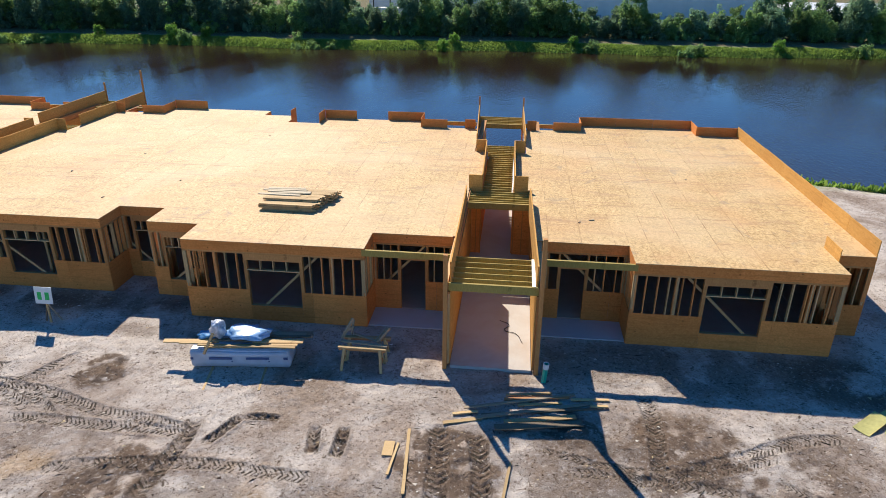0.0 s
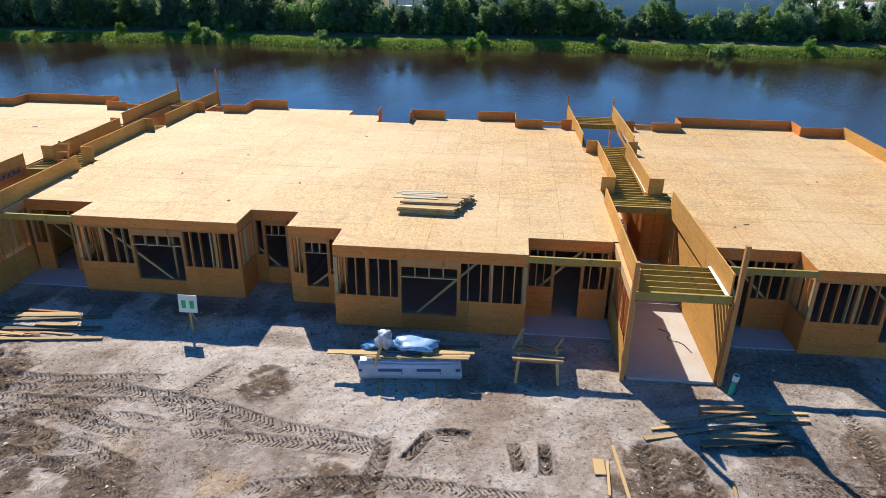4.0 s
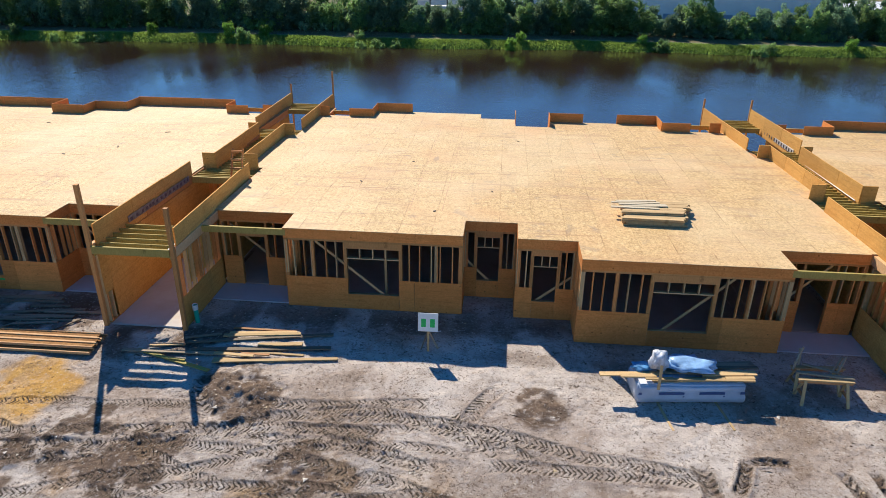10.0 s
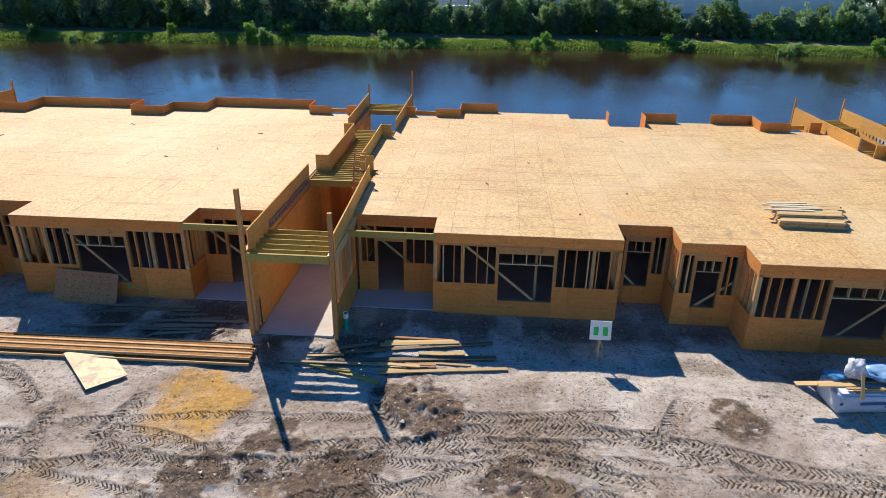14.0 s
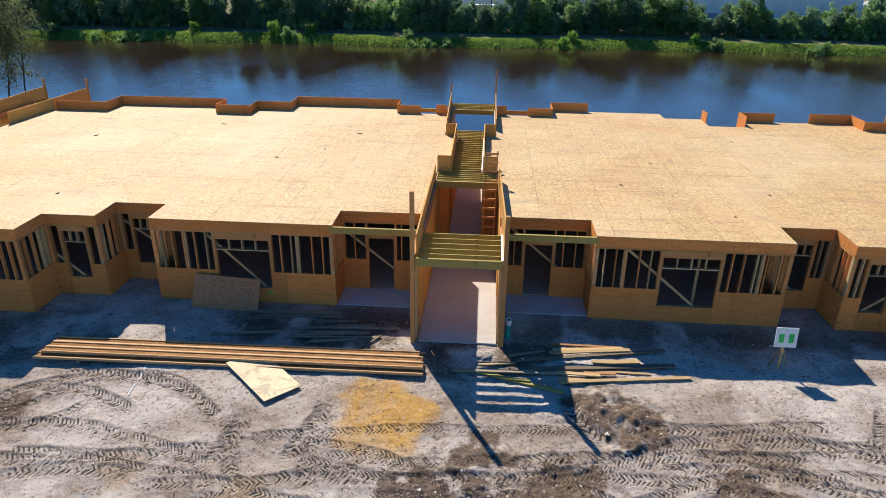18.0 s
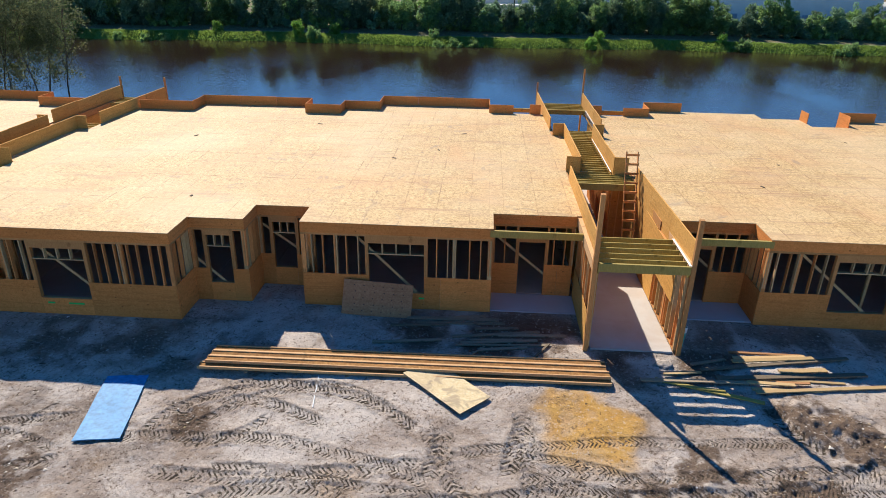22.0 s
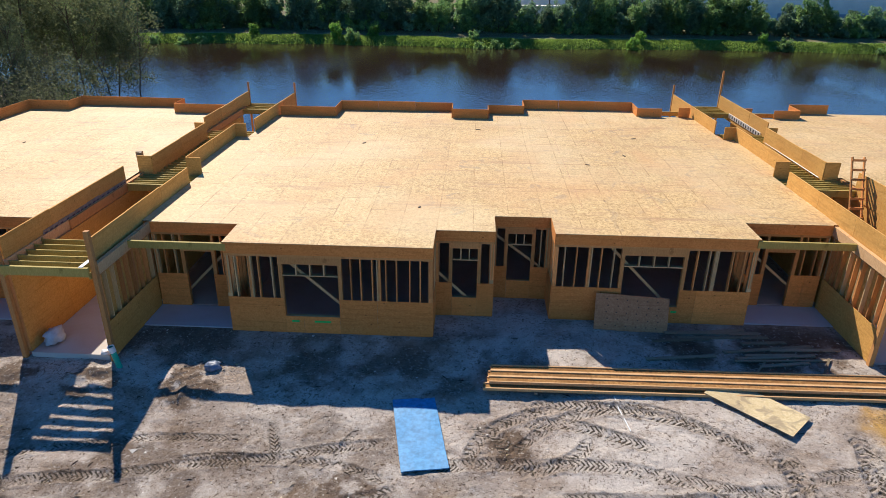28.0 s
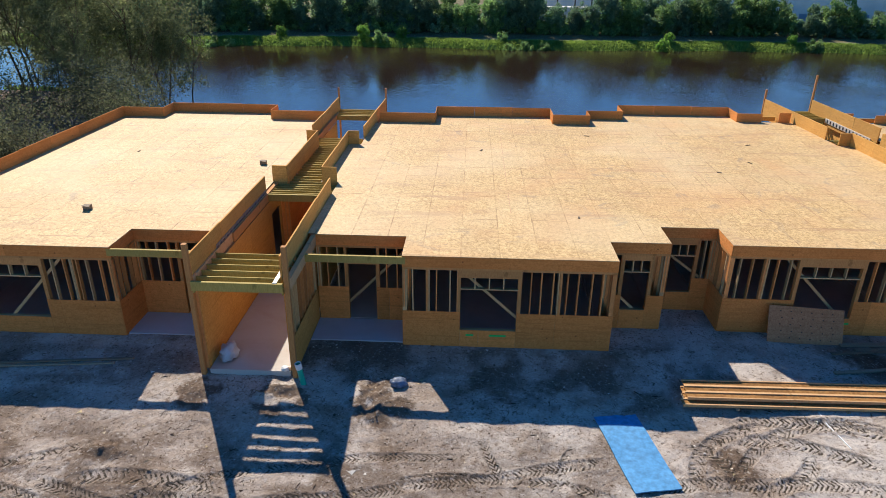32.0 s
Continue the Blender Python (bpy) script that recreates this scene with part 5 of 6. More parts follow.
def stud_stack():
    r = random.Random(5)
    for col in range(15):
        y = 27.38 + col * 0.147
        shift = 0.02 * col + (0.22 if col > 7 else 0.0)
        for lay in range(6 if col < 3 else 8 if col < 10 else 7 if col < 13 else 5):
            if r.random() < 0.04:
                continue
            board("stud_board", "pale lumber stud in the stack on the deck", (r.choice((2.2, 2.25, 2.3, 2.3)), 0.138, 0.039), (-2.86 + shift + r.uniform(-0.1, 0.1), y + r.uniform(-0.012, 0.012), DECK + 0.021 + lay * 0.047), r.uniform(-0.03, 0.03), mat="pale_wood", group="studs stacked on the deck")
    for k in range(5):
        board("stud_board", "bleached lumber stud laid askew on the stack", (r.uniform(1.5, 1.9), 0.14, 0.039), (-3.3 + r.uniform(-0.25, 0.7), 28.2 + k * 0.17, DECK + 0.385 + 0.01 * k), r.uniform(-0.16, 0.16), ry=r.uniform(-0.015, 0.015), mat="bleached_wood", group="studs stacked on the deck")


stud_stack()


def ladder():
    e = empty("ladder", "site-built wooden ladder leaning on the landing", "ladder")
    foot, head = Vector((-20.30, 29.2, SLAB)), Vector((-20.22, 31.08, 4.6))
    d = head - foot
    for x in (-0.23, 0.23):
        bm = bmesh.new()
        bar(bm, foot + Vector((x, 0, 0)), head + Vector((x, 0, 0)), 0.045, 0.1)
        part("rail", bm, "stud_wood", e)
    for i in range(13):
        p = foot + d * ((i + 0.7) / 13)
        bm = bmesh.new()
        bar(bm, p + Vector((-0.27, -0.06, 0)), p + Vector((0.27, -0.06, 0)), 0.04, 0.09)
        part("rung", bm, "stud_wood", e)


ladder()


def blob(name, label, category, at, size, mat, seed, squash=0.6, sub=3):
    """A crumpled bag or heap."""
    bm = bmesh.new()
    bmesh.ops.create_icosphere(bm, subdivisions=sub, radius=1.0)
    for v in bm.verts:
        p = v.co
        n = noise.noise(p * 1.7 + Vector((seed, 0, 0))) * 0.45 + noise.noise(p * 4.5 + Vector((0, seed, 0))) * 0.25
        v.co = p * (1 + n)
        v.co = Vector((v.co.x * size[0], v.co.y * size[1], max(v.co.z, -0.55) * size[2] * squash))
    for f in bm.faces:
        f.smooth = True
    ob = link(name, bm, mat)
    ob.location = at
    return tagged(ob, label, category)


blob("plastic_bag", "crumpled white plastic bag on the breezeway floor", "bag", (-48.45, 22.9, SLAB + 0.22), (0.3, 0.36, 0.42), "bag_grey", 3.1)
blob("plastic_bag", "crumpled grey-blue plastic bag on the sand", "bag", (-43.0, 22.02, height(-43.0, 22.02) + 0.12), (0.24, 0.2, 0.24), "bag_slate", 7.7)
blob("plastic_bag", "white paper sack remains beside the breezeway", "bag", (-46.5, 22.35, SLAB + 0.04), (0.15, 0.11, 0.14), "litter_white", 9.2)
blob("broken_block", "crumbled grey lump of rubble on the sand", "rubble", (-20.3, 22.75, 0.04), (0.3, 0.24, 0.13), "rubble_grey", 5.5)
for i, (x, y) in enumerate(((-50.14, 33.4), (-54.76, 27.35))):
    e = empty("nail_box", "small brown nail carton standing on the deck", "box", "cartons on the deck")
    bm = bmesh.new()
    box(bm, x - 0.13, y - 0.1, DECK + 0.004, x + 0.12, y + 0.1, DECK + 0.17)
    part("carton", bm, "aged_wood", e)
    bm = bmesh.new()
    bar(bm, (x - 0.12, y - 0.12, DECK + 0.185), (x + 0.16, y - 0.15, DECK + 0.16), 0.11, 0.01)
    part("flap", bm, "aged_wood", e)
rs = random.Random(3)
for i, (x, y) in enumerate(((8.9, 27.6), (9.4, 27.9), (14.3, 33.8), (-37.1, 27.7), (-28.3, 35.2), (-12.9, 34.5), (-14.8, 31.2), (-9.0, 30.5), (-7.8, 39.0), (-30.2, 33.6), (-40.5, 36.4), (-35.0, 39.6), (-27.2, 38.4), (-11.2, 27.9), (-56.5, 35.0))):
    board("wood_scrap", "small dark wood offcut on the deck", (rs.uniform(0.08, 0.3), rs.uniform(0.03, 0.07), 0.03), (x, y, DECK + 0.016), rs.uniform(0, 3), mat="aged_wood", group="offcuts on the deck")

# flashing and hangers along the openings
for no, q in BREEZE.items():
    x = q["right"][0] - 0.11
    e = empty("flashing_strip", "pale membrane strip along the landing edge", "flashing", "membrane strips")
    piece("strip", (0.12, q["l1"] - q["l0"], 0.012), (x, (q["l0"] + q["l1"]) / 2, 3.212), "litter_white", e)
    c = q["c"][0]
    e = empty("flashing_strip", "pale membrane strip along the passage edge", "flashing", "membrane strips")
    piece("strip", (0.05, q["n1"] - q["n0"] - 0.4, 0.012), (c + 0.65, (q["n0"] + q["n1"]) / 2, 3.212), "litter_white", e)
    e = empty("hanger_rail", "row of steel joist hangers on a pale ledger", "hanger rail", "hanger rails")
    xx, y_a, y_b = q["right"][2] - 0.06, q["bk"] + 0.3, q["b0"] - 0.1
    rail = piece("ledger", (0.05, y_b - y_a, 0.24), (xx, (y_b + y_a) / 2, 3.1), "ledger_pale", e)
    for k in range(int((y_b - y_a) / 0.36)):
        piece("joist_hanger", (0.04, 0.07, 0.16), (xx - 0.035, y_a + 0.2 + k * 0.36, 3.1), "steel_dull", rail)


def hose():
    cu = bpy.data.curves.new("hose", "CURVE")
    cu.dimensions = "3D"
    cu.bevel_depth = 0.012
    cu.bevel_resolution = 2
    sp = cu.splines.new("BEZIER")
    pts = [(6.0, 25.0), (6.35, 24.7), (6.2, 24.3), (6.6, 24.1), (6.85, 23.5)]
    sp.bezier_points.add(len(pts) - 1)
    for p, (x, y) in zip(sp.bezier_points, pts):
        p.co = (x, y, SLAB + 0.03)
        p.handle_left_type = p.handle_right_type = "AUTO"
    cu.materials.append(MAT["dark_debris"])
    dg = bpy.context.evaluated_depsgraph_get()
    tmp = bpy.data.objects.new("hose_tmp", cu)
    me = bpy.data.meshes.new_from_object(tmp)
    bpy.data.objects.remove(tmp)
    tagged(new("hose", me), "dark cable lying on the breezeway floor", "cable")


hose()

# ---------------------------------------------------------------- things on the ground


def green_pipe(x, y, lean):
    e = empty("drain_pipe", "upright green plastic drain pipe with a pale open end", "pipe", "green pipe stubs")
    z = height(x, y) - 0.1
    for nm, r0, r1, z0, z1, mat in (("tube", 0.085, 0.072, 0, 0.85, "pipe_green"), ("socket", 0.1, 0.078, 0.68, 0.88, "litter_white")):
        bm = bmesh.new()
        rings = []
        for r, zz in ((r0, z0), (r0, z1), (r1, z1), (r1, z0)):
            rings.append([bm.verts.new((math.cos(a) * r, math.sin(a) * r, zz)) for a in (k * math.tau / 20 for k in range(20))])
        for a, b in zip(rings, rings[1:]):
            for k in range(20):
                bm.faces.new((a[k], a[(k + 1) % 20], b[(k + 1) % 20], b[k]))
        bmesh.ops.transform(bm, matrix=Matrix.Translation((x, y, z)) @ Matrix.Rotation(lean, 4, "Y") @ Matrix.Rotation(0.1, 4, "X"), verts=bm.verts)
        part(nm, bm, mat, e)


green_pipe(7.55, 21.35, 0.06)
green_pipe(-19.5, 23.9, 0.03)
green_pipe(-45.85, 21.9, -0.12)


def rounded_box(bm, sx, sy, sz, r, seg=3):
    box(bm, -sx / 2, -sy / 2, -sz / 2, sx / 2, sy / 2, sz / 2)
    bmesh.ops.bevel(bm, geom=bm.edges[:], offset=r, segments=seg, affect="EDGES")


def lumber_pack():
    base = Matrix.Translation((-2.68, 21.42, 0)) @ Matrix.Rotation(0.115, 4, "Z")
    e = empty("lumber_pack", "white plastic-wrapped lumber pack with dark blue marks", "lumber pack")
    bm = bmesh.new()
    rounded_box(bm, 3.3, 1.1, 0.66, 0.05)
    bmesh.ops.subdivide_edges(bm, edges=bm.edges[:], cuts=3, use_grid_fill=True)
    for v in bm.verts:
        w = noise.noise(v.co * 2.2) * 0.03 + noise.noise(v.co * 7) * 0.012
        v.co += Vector((0, w, w))
        if v.co.x > 1.25 and v.co.z < 0:
            v.co.y -= 0.05
            v.co.x += 0.05
    bmesh.ops.transform(bm, matrix=base @ Matrix.Translation((0, 0, 0.38)), verts=bm.verts)
    o = part("wrap", bm, "wrap_white", e)
    for f in o.data.polygons:
        f.use_smooth = True
    for cx in (-0.62, 0.62):
        piece("logo_bar", (0.78, 0.008, 0.085), base @ Vector((cx, -0.59, 0.42)), "wrap_blue", o, Euler((0, 0, 0.115)))
        piece("logo_bar", (0.05, 0.008, 0.04), base @ Vector((cx + 0.38, -0.59, 0.31)), "wrap_blue", o, Euler((0, 0, 0.115)))
    for cx, ln in ((-1.58, 0.1), (1.56, 0.14)):
        piece("logo_bar", (ln, 0.008, 0.085), base @ Vector((cx, -0.585, 0.42)), "wrap_blue", o, Euler((0, 0, 0.115)))
    piece("paper_label", (0.42, 0.3, 0.008), base @ Vector((-1.38, -0.36, 0.745)), "litter_white", o, Euler((0.04, 0, 0.115)))
    for cx in (-0.95, 0.85):
        piece("bearer", (0.07, 2.3, 0.06), base @ Vector((cx, -0.6, 0.0 + height(-2.5, 21.0))), "pale_wood", e, Euler((0.03, 0, 0.16)))
    # loose boards on the pack
    r = random.Random(9)
    spec = [(-1.75, 0.02, 1.9, 0.2), (-1.55, -0.14, 1.1, 0.16), (0.25, -0.44, 3.3, 0.1), (0.1, -0.3, 1.3, 0.19), (1.0, -0.32, 1.2, 0.19), (1.25, -0.12, 1.7, 0.24), (0.9, 0.3, 2.9, 0.14), (0.5, 0.45, 3.2, 0.2), (1.5, -0.36, 0.9, 0.12), (-0.85, -0.3, 0.7, 0.24), (0.2, 0.0, 2.2, 0.14), (1.4, 0.2, 1.8, 0.14), (1.1, 0.5, 2.4, 0.25)]
    for i, (x, y, ln, w) in enumerate(spec):
        z = 0.73 + (i % 3) * 0.045
        board("loose_board", "loose sawn board lying on the wrapped lumber pack", (ln, w, 0.04), base @ Vector((x, y, z)), 0.115 + r.uniform(-0.06, 0.06), mat="pale_wood" if i < 6 or i in (8, 9) else "aged_wood", group="boards on the lumber pack")
    board("loose_board", "short board propped against the lumber pack", (0.75, 0.09, 0.04), base @ Vector((-1.0, -0.46, 0.92)), 1.3, ry=-0.75, mat="pale_wood", group="boards on the lumber pack")
    blob("plastic_foil", "bundled silvery plastic sheet on the boards", "plastic sheet", base @ Vector((-0.85, 0.18, 1.08)), (0.27, 0.25, 0.42), "foil", 2.2, 0.95)
    blob("blue_sack", "flat blue and white plastic sack on the boards", "sack", base @ Vector((0.1, 0.18, 0.98)), (0.78, 0.46, 0.17), "foil_blue", 4.4, 0.8)
    blob("blue_sack", "small blue plastic sack under the foil", "sack", base @ Vector((-1.3, 0.35, 0.8)), (0.35, 0.25, 0.12), "foam_blue", 6.1, 0.7)


lumber_pack()


def sawhorse(m, label):
    e = empty("sawhorse", label, "sawhorse", "site sawhorses")

    def b(nm, p0, p1, w, h, mat="engineered_wood"):
        bm = bmesh.new()
        bar(bm, p0, p1, w, h)
        bmesh.ops.transform(bm, matrix=m, verts=bm.verts)
        part(nm, bm, mat, e)

    b("top_rail", (-0.82, 0, 0.77), (0.82, 0, 0.77), 0.14, 0.045, "pale_wood")
    b("top_rail", (-0.8, 0, 0.70), (0.8, 0, 0.70), 0.045, 0.1)
    for x in (-0.62, 0.62):
        for s in (-1, 1):
            b("leg", (x * 1.1, s * 0.3, 0), (x * 0.98, s * 0.045, 0.74), 0.09, 0.04, "pale_wood")
        b("brace", (x * 1.06, -0.2, 0.3), (x * 1.06, 0.2, 0.3), 0.04, 0.09)
    return e


sawhorse(Matrix.Translation((1.47, 21.45, height(1.5, 21.4))) @ Matrix.Rotation(0.0, 4, "Z"), "wooden sawhorse with splayed legs on the sand")
sawhorse(Matrix.Translation((1.5, 22.15, height(1.5, 22.15))) @ Matrix.Rotation(0.05, 4, "Z"), "weathered wooden sawhorse behind another")


def stacked_trestle():
    """A third trestle dropped on its side across the other two, legs up."""
    e = empty("sawhorse", "weathered sawhorse tipped over on two others", "sawhorse", "site sawhorses")
    for nm, p0, p1, w, h in (("top_rail", (0.69, 21.75, 0.83), (2.31, 21.55, 0.83), 0.12, 0.05), ("leg", (0.66, 21.93, 0.80), (0.99, 22.3, 1.40), 0.05, 0.1), ("leg", (0.94, 22.2, 0.80), (0.98, 22.45, 1.26), 0.05, 0.09), ("leg", (1.92, 21.8, 0.80), (2.28, 22.2, 1.16), 0.05, 0.1), ("leg", (1.86, 21.95, 0.80), (2.2, 22.25, 1.12), 0.05, 0.09), ("brace", (1.02, 22.2, 0.86), (2.06, 21.8, 0.82), 0.09, 0.04), ("brace", (0.70, 22.0, 1.0), (0.98, 22.32, 1.06), 0.04, 0.09)):
        bm = bmesh.new()
        bar(bm, p0, p1, w, h)
        part(nm, bm, "driftwood", e)


stacked_trestle()


def lot_sign():
    x, y = -10.88, 22.85
    e = empty("lot_sign", "white board sign with green marks on a wooden stake", "sign")
    z = height(x, y)
    plate = piece("board", (0.68, 0.02, 0.66), (x, y, z + 1.18), "sign_white", e, Euler((-0.12, 0, 0.02)))
    for dx in (-0.15, 0.15):
        piece("green_mark", (0.16, 0.008, 0.30), (x + dx, y - 0.017, z + 1.16), "paint_green", plate, Euler((-0.12, 0, 0.02)))
    piece("stake", (0.07, 0.04, 1.2), (x, y + 0.06, z + 0.55), "pale_wood", e)
    piece("strut", (0.05, 0.03, 0.9), (x + 0.17, y + 0.18, z + 0.38), "aged_wood", e, Euler((0.2, -0.35, 0)))
    piece("strut", (0.05, 0.03, 0.8), (x - 0.15, y + 0.12, z + 0.35), "aged_wood", e, Euler((0.1, 0.3, 0)))


lot_sign()


def i_joist(x0, x1, y, z0, z1):
    """An I-joist lying flat from (x0, z0) to (x1, z1): two flanges with the thin web between."""
    e = empty("i_joist", "long wooden I-joist lying flat in the bundle", "joist", "I-joists in the bundle")
    tilt = math.atan2(z0 - z1, x1 - x0)
    ln = math.hypot(x1 - x0, z1 - z0)
    c = Vector(((x0 + x1) / 2, y, (z0 + z1) / 2))
    rot = Euler((0, tilt, 0))
    for sy in (-1, 1):
        piece("flange", (ln, 0.042, 0.086), c + Vector((0, sy * 0.13, 0)), "flange_wood", e, rot)
    piece("web", (ln, 0.218, 0.012), c + Vector((0, 0, 0.004)), "web_flaked", e, rot)


rj = random.Random(4)
JOIST_A, JOIST_B = max(height(-34.2, v) for v in (21.3, 21.8, 22.3)) + 0.01, max(height(-22.3, v) for v in (21.3, 21.8, 22.3)) + 0.01
for y, lay in ((21.50, 0), (21.80, 0), (22.10, 0), (22.40, 0), (21.72, 1), (22.02, 1), (22.32, 1)):
    lift = 0.09 + 0.088 * lay
    i_joist(-34.75 + rj.uniform(-0.08, 0.12) + 0.3 * (y - 21.3), -21.95 + rj.uniform(-0.16, 0.1) - 0.25 * (y - 21.3), y, JOIST_A + lift, JOIST_B + lift)
for x in (-33.2, -30.1, -27.0, -23.6):
    f = (x + 34.2) / 11.9
    board("bearer", "short timber bearer under the joist bundle", (0.09, 1.3, 0.05), (x, 21.95, JOIST_A + (JOIST_B - JOIST_A) * f + 0.02), 0.02, mat="aged_wood", group="bearers")

# sheet goods
ob = piece("plywood_sheet", (2.5, 1.22, 0.018), (-27.05, 20.98, height(-27, 20.9) + 0.09), "plywood_pale", None, Euler((0.02, -0.02, radians(135.7))))
tagged(ob, "pale plywood sheet with dark stains on the sand", "plywood sheet")


def foam_board():
    bm = bmesh.new()
    box(bm, -0.61, -1.45, 0, 0.61, 1.45, 0.03)
    bmesh.ops.subdivide_edges(bm, edges=bm.edges[:], cuts=6, use_grid_fill=True)
    for v in bm.verts:
        v.co.z += 0.03 * math.sin(v.co.y * 1.7) + 0.02 * noise.noise(v.co * 1.5)
    bmesh.ops.transform(bm, matrix=Matrix.Translation((-36.46, 19.6, height(-36.46, 19.6) + 0.05)) @ Matrix.Rotation(0.19, 4, "Z"), verts=bm.verts)
    tagged(link("foam_board", bm, "foam_blue"), "faded bright blue insulation board on the sand", "insulation board")


foam_board()


def leaning_panel():
    e = empty("leaning_panel", "worn brown plywood panel leaning under the window", "plywood panel")
    m = Matrix.Translation((-29.72, 25.14, 0.60)) @ Matrix.Rotation(-0.42, 4, "X") @ Matrix.Rotation(0.05, 4, "Y")
    sheet = piece("sheet", (2.46, 0.02, 1.22), m.translation, "plywood_brown", e, m.to_3x3().to_4x4())
    for i in range(6):
        for k in range(5):
            p = m @ Vector((-0.85 + i * 0.34 + (k % 2) * 0.05, -0.014, -0.44 + k * 0.22))
            piece("hole_mark", (0.04, 0.008, 0.035), p, "dark_debris", sheet, m.to_3x3().to_4x4())


leaning_panel()


def scatter_boards(label, group, n, seed, xr, yr, ang, lens, mats, lift=0.0):
    r = random.Random(seed)
    for i in range(n):
        t = (i + 0.5) / n
        x = r.uniform(*xr)
        y = yr[0] + (yr[1] - yr[0]) * t + r.uniform(-0.1, 0.1)
        ln = r.uniform(*lens)
        a = ang + r.uniform(-0.07, 0.07)
        z = max(height(x - ln * 0.35, y), height(x + ln * 0.35, y), height(x, y)) + 0.03 + lift * (i % 3) * 0.04
        board("loose_board", label, (ln, r.choice((0.09, 0.14, 0.14, 0.19)), 0.038), (x, y, z), a, ry=r.uniform(-0.01, 0.01), mat=r.choice(mats), group=group)


def strewn(label, group, rows):
    """Boards by their two ends on the ground (x, y, x, y), width and kind of wood; later ones lie over earlier ones."""
    r = random.Random(group)
    for i, (xa, ya, xb, yb, w, k) in enumerate(rows):
        ends = [max(height(xa + (xb - xa) * f, ya + (yb - ya) * f) for f in (g, g + 0.2, g + 0.4)) for g in (0.0, 0.6)]
        ln = math.hypot(xb - xa, yb - ya)
        z = max(ends) + 0.022 + 0.03 * (i % 3)
        board("loose_board", label, (ln, w, 0.038), ((xa + xb) / 2, (ya + yb) / 2, z), math.atan2(yb - ya, xb - xa), ry=r.uniform(-0.008, 0.008), mat=("pale_wood", "engineered_wood", "aged_wood", "treated_wood")[k], group=group)


strewn("sawn board strewn beside the breezeway", "boards by the first breezeway", [
    (4.50, 18.89, 5.63, 19.24, 0.14, 0), (4.75, 19.32, 5.50, 19.52, 0.1, 0), (6.05, 18.76, 8.66, 19.26, 0.25, 2), (5.46, 19.22, 9.06, 20.33, 0.14, 2), (6.35, 20.41, 7.81, 20.71, 0.1, 0), (6.30, 20.18, 8.34, 20.53, 0.12, 1),
    (6.72, 19.98, 8.11, 20.27, 0.1, 0), (6.33, 19.11, 8.49, 19.60, 0.19, 0), (5.08, 19.59, 8.53, 20.68, 0.1, 2), (5.62, 19.39, 9.37, 20.15, 0.1, 2), (8.97, 20.16, 9.52, 20.19, 0.1, 0)])
strewn("weathered board strewn in front of the porch", "boards by the second breezeway", [
    (-18.01, 23.60, -15.71, 23.57, 0.1, 1), (-18.01, 23.21, -15.66, 23.49, 0.14, 0), (-18.13, 22.96, -15.47, 23.36, 0.16, 0), (-16.78, 22.62, -15.27, 22.84, 0.2, 0), (-19.23, 22.47, -14.33, 23.50, 0.14, 2), (-18.90, 22.02, -14.20, 22.61, 0.19, 2),
    (-18.10, 22.19, -15.03, 22.16, 0.1, 0), (-17.14, 21.96, -16.15, 21.98, 0.1, 1), (-18.03, 21.89, -16.65, 21.83, 0.14, 0), (-17.97, 21.64, -15.90, 21.71, 0.12, 0), (-17.92, 21.44, -13.84, 22.05, 0.14, 0), (-21.21, 21.79, -17.99, 21.87, 0.14, 2),
    (-20.75, 21.93, -17.84, 20.96, 0.14, 3), (-20.44, 22.13, -19.26, 22.35, 0.1, 0), (-19.62, 21.48, -18.83, 21.40, 0.09, 3), (-19.45, 22.76, -18.28, 23.14, 0.12, 2)])
scatter_boards("dark weathered board lying by the wall", "boards by the porch", 12, 24, (-28.6, -24.0), (23.0, 25.1), 0.1, (1.2, 3.4), ("aged_wood",))
for x, y, ln, w, a, mt in ((3.66, 17.2, 2.6, 0.09, 1.66, "pale_wood"), (3.28, 17.2, 1.3, 0.07, 1.5, "pale_wood"), (3.08, 17.6, 0.6, 0.3, 1.6, "pale_wood"), (6.46, 16.7, 1.5, 0.08, 1.45, "pale_wood"), (-53.6, 22.6, 4.2, 0.1, 0.12, "aged_wood"), (-53.9, 22.4, 3.8, 0.09, 0.1, "aged_wood"), (-26.2, 22.9, 0.9, 0.06, 0.9, "aged_wood"), (-24.1, 23.1, 1.1, 0.07, 1.0, "aged_wood"), (9.0, 20.5, 1.2, 0.1, 0.1, "pale_wood")):
    board("loose_board", "single sawn board lying on the sand", (ln, w, 0.038), (x, y, height(x, y) + 0.035), a, mat=mt, group="single boards on the sand")


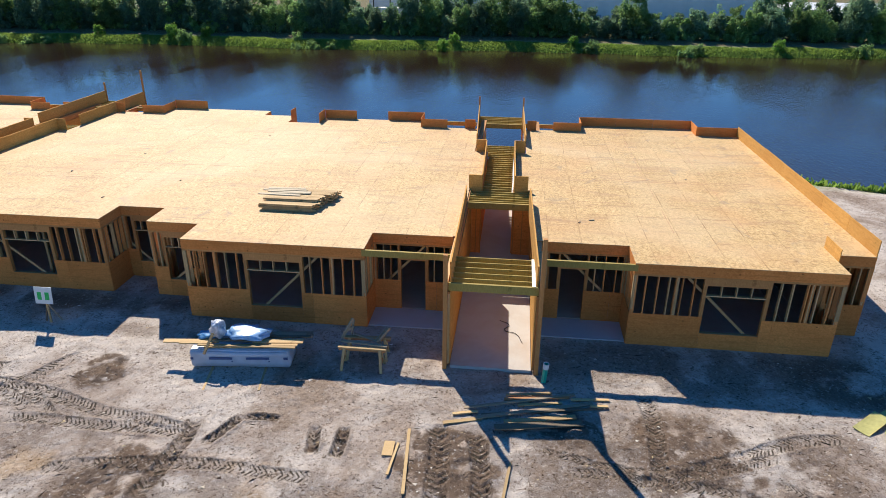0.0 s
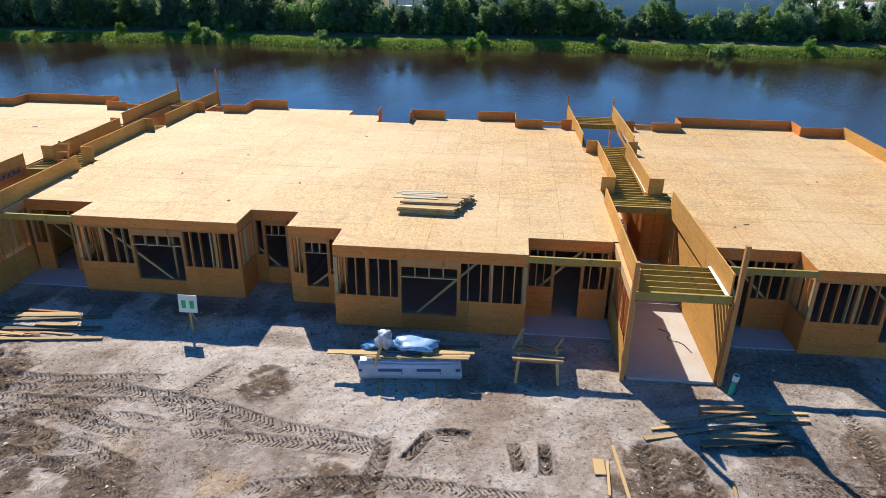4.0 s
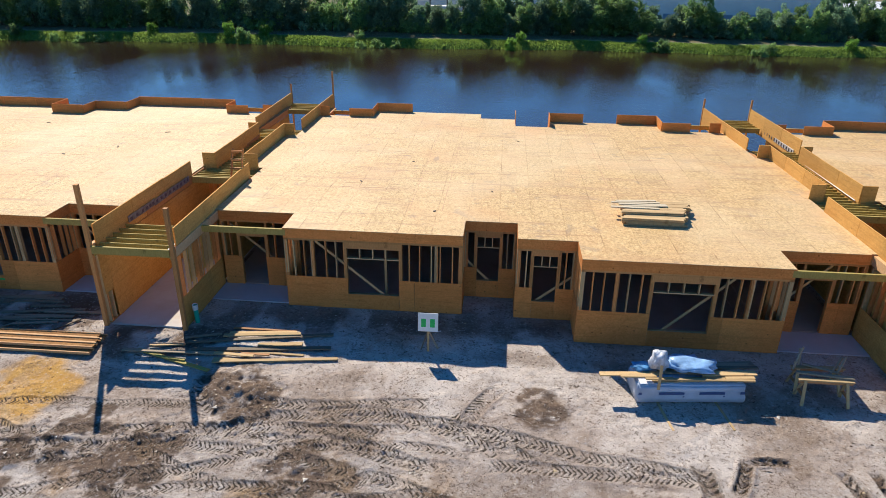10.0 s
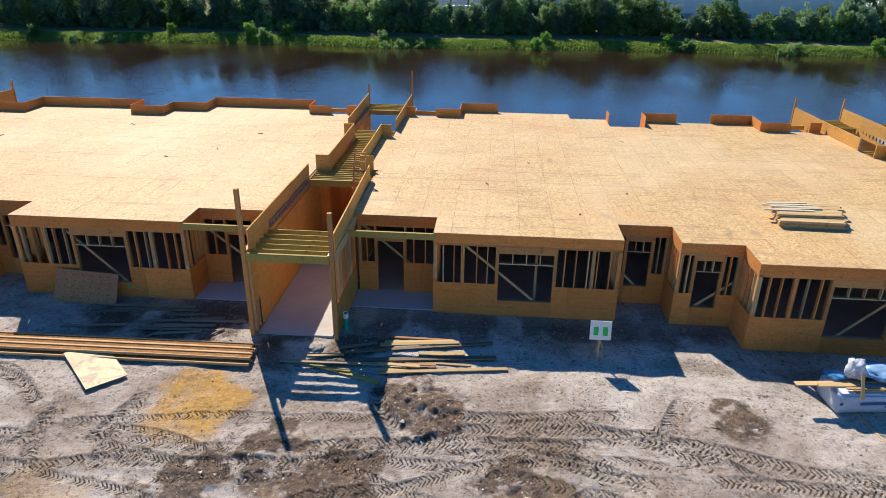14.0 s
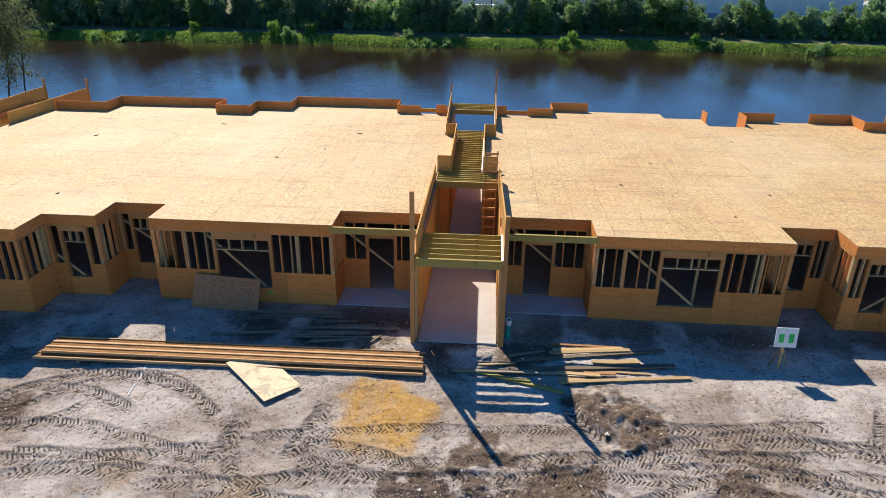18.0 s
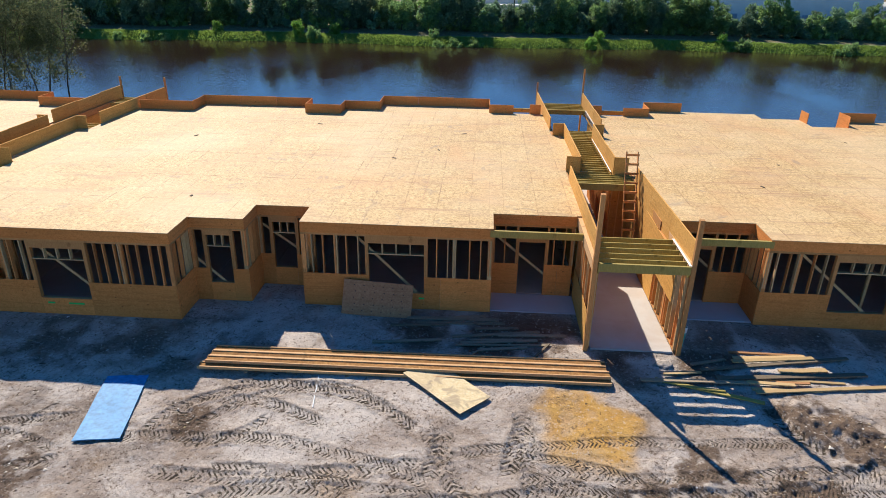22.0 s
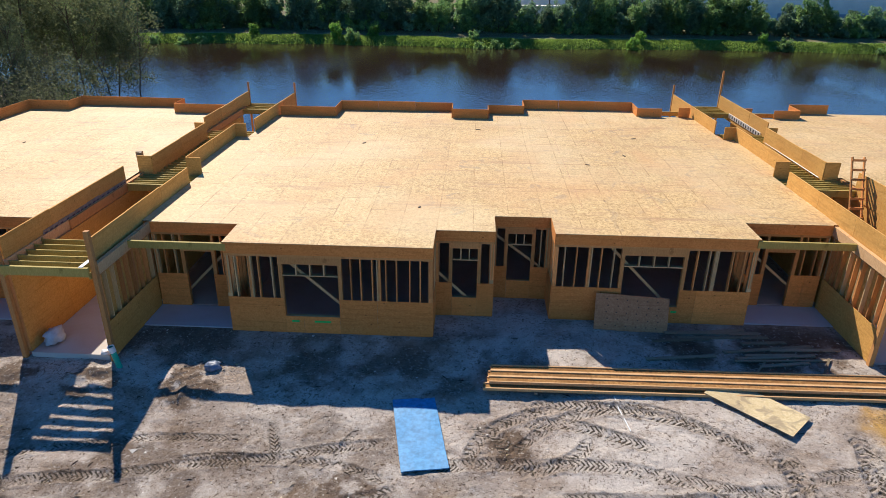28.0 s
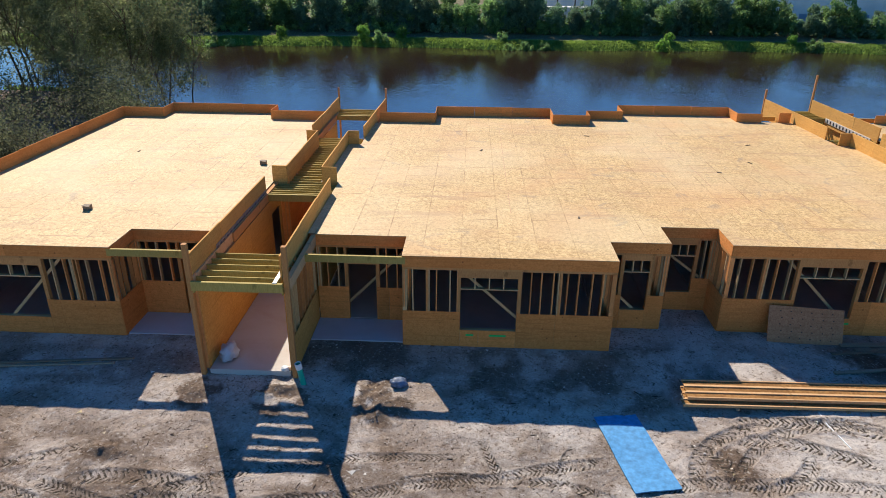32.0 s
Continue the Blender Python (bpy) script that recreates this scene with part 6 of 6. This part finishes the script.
def scrap_sheets():
    for i, (x, y, sx, sy, a, t) in enumerate(((17.35, 20.35, 0.5, 1.2, -0.9, 0.1), (18.0, 20.1, 0.6, 1.3, -0.6, -0.1), (18.4, 20.8, 0.7, 1.0, -1.1, 0.2))):
        bm = bmesh.new()
        box(bm, -sx / 2, -sy / 2, 0, sx / 2, sy / 2, 0.02)
        bmesh.ops.subdivide_edges(bm, edges=bm.edges[:], cuts=4, use_grid_fill=True)
        for v in bm.verts:
            v.co.z += 0.25 * v.co.x**2 + 0.02 * noise.noise(v.co * 3)
        bmesh.ops.transform(bm, matrix=Matrix.Translation((x, y, height(x, y) + 0.06 + 0.02 * i)) @ Matrix.Rotation(a, 4, "Z") @ Matrix.Rotation(t, 4, "X"), verts=bm.verts)
        tagged(link("board_scrap", bm, "scrap_yellow"), "curled yellow-green sheet scrap on the sand", "scrap", "yellow-green scraps")


scrap_sheets()


def cord(name, label, pts, r, mat):
    bm = bmesh.new()
    for a, b in zip(pts, pts[1:]):
        bar(bm, (*a, height(*a) + r), (*b, height(*b) + r), 2 * r, 2 * r)
    tagged(link(name, bm, mat), label, "cord")


cord("marking_cord", "taut white marking cord across the sand", [(-30.93, 21.3), (-30.88, 20.8), (-30.82, 20.3), (-30.76, 19.84)], 0.014, "rope_white")

# green paint on the sheathing
for x, y, w in ((-40.9, F + 0.04, 0.25), (-40.0, F + 0.04, 0.55), (-28.2, M + 0.03, 0.2)):
    ob = piece("paint_mark", (w, 0.006, 0.07), (x, y - 0.022, 0.5), "paint_green", None)
    tagged(ob, "smear of green marking paint on the OSB", "paint mark", "green paint marks")

# ---------------------------------------------------------------- loose small stuff on the ground


def clods(name, label, n, seed, mat, size, ylim=(11, 23.5), flat=0.6, stick=False):
    """Thousands of small lumps or splinters, thickest where the earth is churned."""
    r = np.random.RandomState(seed)
    x, y = r.uniform(-64, 22, 6 * n), r.uniform(*ylim, 6 * n)
    h, soil, yel, green, tread = (v[0] for v in terrain(x[None], y[None]))
    keep = r.rand(6 * n) < 0.035 + soil * 0.95 + tread[:, 2] * 0.25 - green
    x, y, h = x[keep][:n], y[keep][:n], h[keep][:n]
    n = len(x)
    base = np.array([(1, 0, 0), (-0.5, 0.87, 0), (-0.5, -0.87, 0), (0.1, 0, 0.9), (0, 0.1, -0.5)])
    s = size * r.gamma(2.0, 0.5, (n, 1, 1))
    a = r.rand(n) * math.tau
    c, sn = np.cos(a)[:, None], np.sin(a)[:, None]
    bx = base[None, :, 0] * (1 + r.normal(0, 0.2, (n, 5)))
    by = base[None, :, 1] * (1 + r.normal(0, 0.2, (n, 5)))
    if stick:
        bx, by = bx * 4.5, by * 0.4
    v = np.stack([bx * c - by * sn, bx * sn + by * c, base[None, :, 2] * flat * np.ones((n, 1))], -1) * s
    v += np.stack([x, y, h + size * 0.2], -1)[:, None, :]
    f = np.array([(0, 1, 3), (1, 2, 3), (2, 0, 3), (1, 0, 4), (2, 1, 4), (0, 2, 4)])
    faces = (f[None] + 5 * np.arange(n)[:, None, None]).reshape(-1, 3)
    me = bpy.data.meshes.new(name)
    me.from_pydata(v.reshape(-1, 3).tolist(), [], faces.tolist())
    me.materials.append(MAT[mat])
    tagged(new(name, me), label, "debris", "", "stuff")


def islands(name, cols):
    m, nt, b = nodes_of(name, 0.95, 0, 0.1)
    geo = nt.nodes.new("ShaderNodeNewGeometry")
    nt.links.new(ramp(nt, geo.outputs["Random Per Island"], cols), b.inputs["Base Color"])


islands("clod_soil", [(0.0, (0.07, 0.045, 0.03)), (0.6, (0.22, 0.16, 0.11)), (1.0, (0.36, 0.3, 0.24))])
islands("twig_mix", [(0.0, (0.03, 0.022, 0.015)), (0.75, (0.12, 0.08, 0.05)), (1.0, (0.45, 0.36, 0.22))])
islands("chip_pale", [(0.0, (0.5, 0.38, 0.2)), (1.0, (0.75, 0.72, 0.66))])
clods("soil_clods", "scattered lumps of dark and pale earth", 62000, 1, "clod_soil", 0.015, flat=0.45)
clods("twigs", "scattered dark twigs and splinters on the sand", 7000, 2, "twig_mix", 0.013, stick=True)
clods("wood_chips", "scattered pale chips and litter bits on the sand", 1500, 3, "chip_pale", 0.026, (14, 25.3), flat=0.3)


# upright prop behind a window
ob = piece("window_prop", (0.09, 0.09, PLATE - SLAB - 0.1), (-12.85, M + 0.5, (PLATE + SLAB) / 2 - 0.03), "pale_wood", None)
tagged(ob, "pale upright timber prop inside the window", "prop")


def membrane_strip(no):
    """Printed membrane along the foot of the upright panels, inside the stair opening."""
    q = BREEZE[no]
    x = q["left"][0] + 0.04
    e = empty("membrane_strip", "grey printed membrane strip along the stair opening", "membrane", "membrane strips")
    y, r = q["l1"] + 0.2, random.Random(no)
    while y < q["l2"] - 0.5:
        ln = r.uniform(0.7, 1.3)
        strip = piece("membrane_length", (0.012, ln - 0.01, 0.26), (x, y + ln / 2, DECK - 0.05 + r.uniform(-0.03, 0.03)), "membrane", e, Euler((r.uniform(-0.02, 0.02), 0, 0)))
        for k in range(3):
            piece("print_bar", (0.006, 0.14, 0.12), (x + 0.01, y + ln * (k + 0.5) / 3, DECK - 0.05), "membrane_print", strip)
        y += ln


for no in (2, 3):
    membrane_strip(no)


def chalk_lines(name, x0, x1, ys, xs, y0, y1):
    """Snapped layout lines on a deck, broken here and there."""
    r = random.Random(name)
    bm = bmesh.new()
    for y in ys:
        x = x0
        while x < x1:
            e = min(x1, x + r.uniform(1.5, 5))
            bar(bm, (x, y, DECK + 0.0015), (e, y, DECK + 0.0015), 0.013, 0.002)
            x = e + r.uniform(0.1, 1.2)
    for x in xs:
        y = y0
        while y < y1:
            e = min(y1, y + r.uniform(1.5, 4))
            bar(bm, (x, y, DECK + 0.0015), (x, e, DECK + 0.0015), 0.013, 0.002)
            y = e + r.uniform(0.1, 1.5)
    tagged(link(name, bm, "chalk_red"), "faded red chalk layout lines on the deck", "chalk line", "", "stuff")


chalk_lines("chalk_line", 9.0, 17.5, (28.6, 30.1, 33.2, 33.45, 36.8, 39.5), (12.4, 15.2), 27, 41)
chalk_lines("chalk_line", -15.5, -1.0, (30.4, 33.0, 36.2, 39.8), (-12.2, -10.9, -4.0), 28, 42)
chalk_lines("chalk_line", -42.5, -25.5, (30.2, 33.6, 36.9, 40.1), (-39.5, -31.2, -28.4), 28, 41)
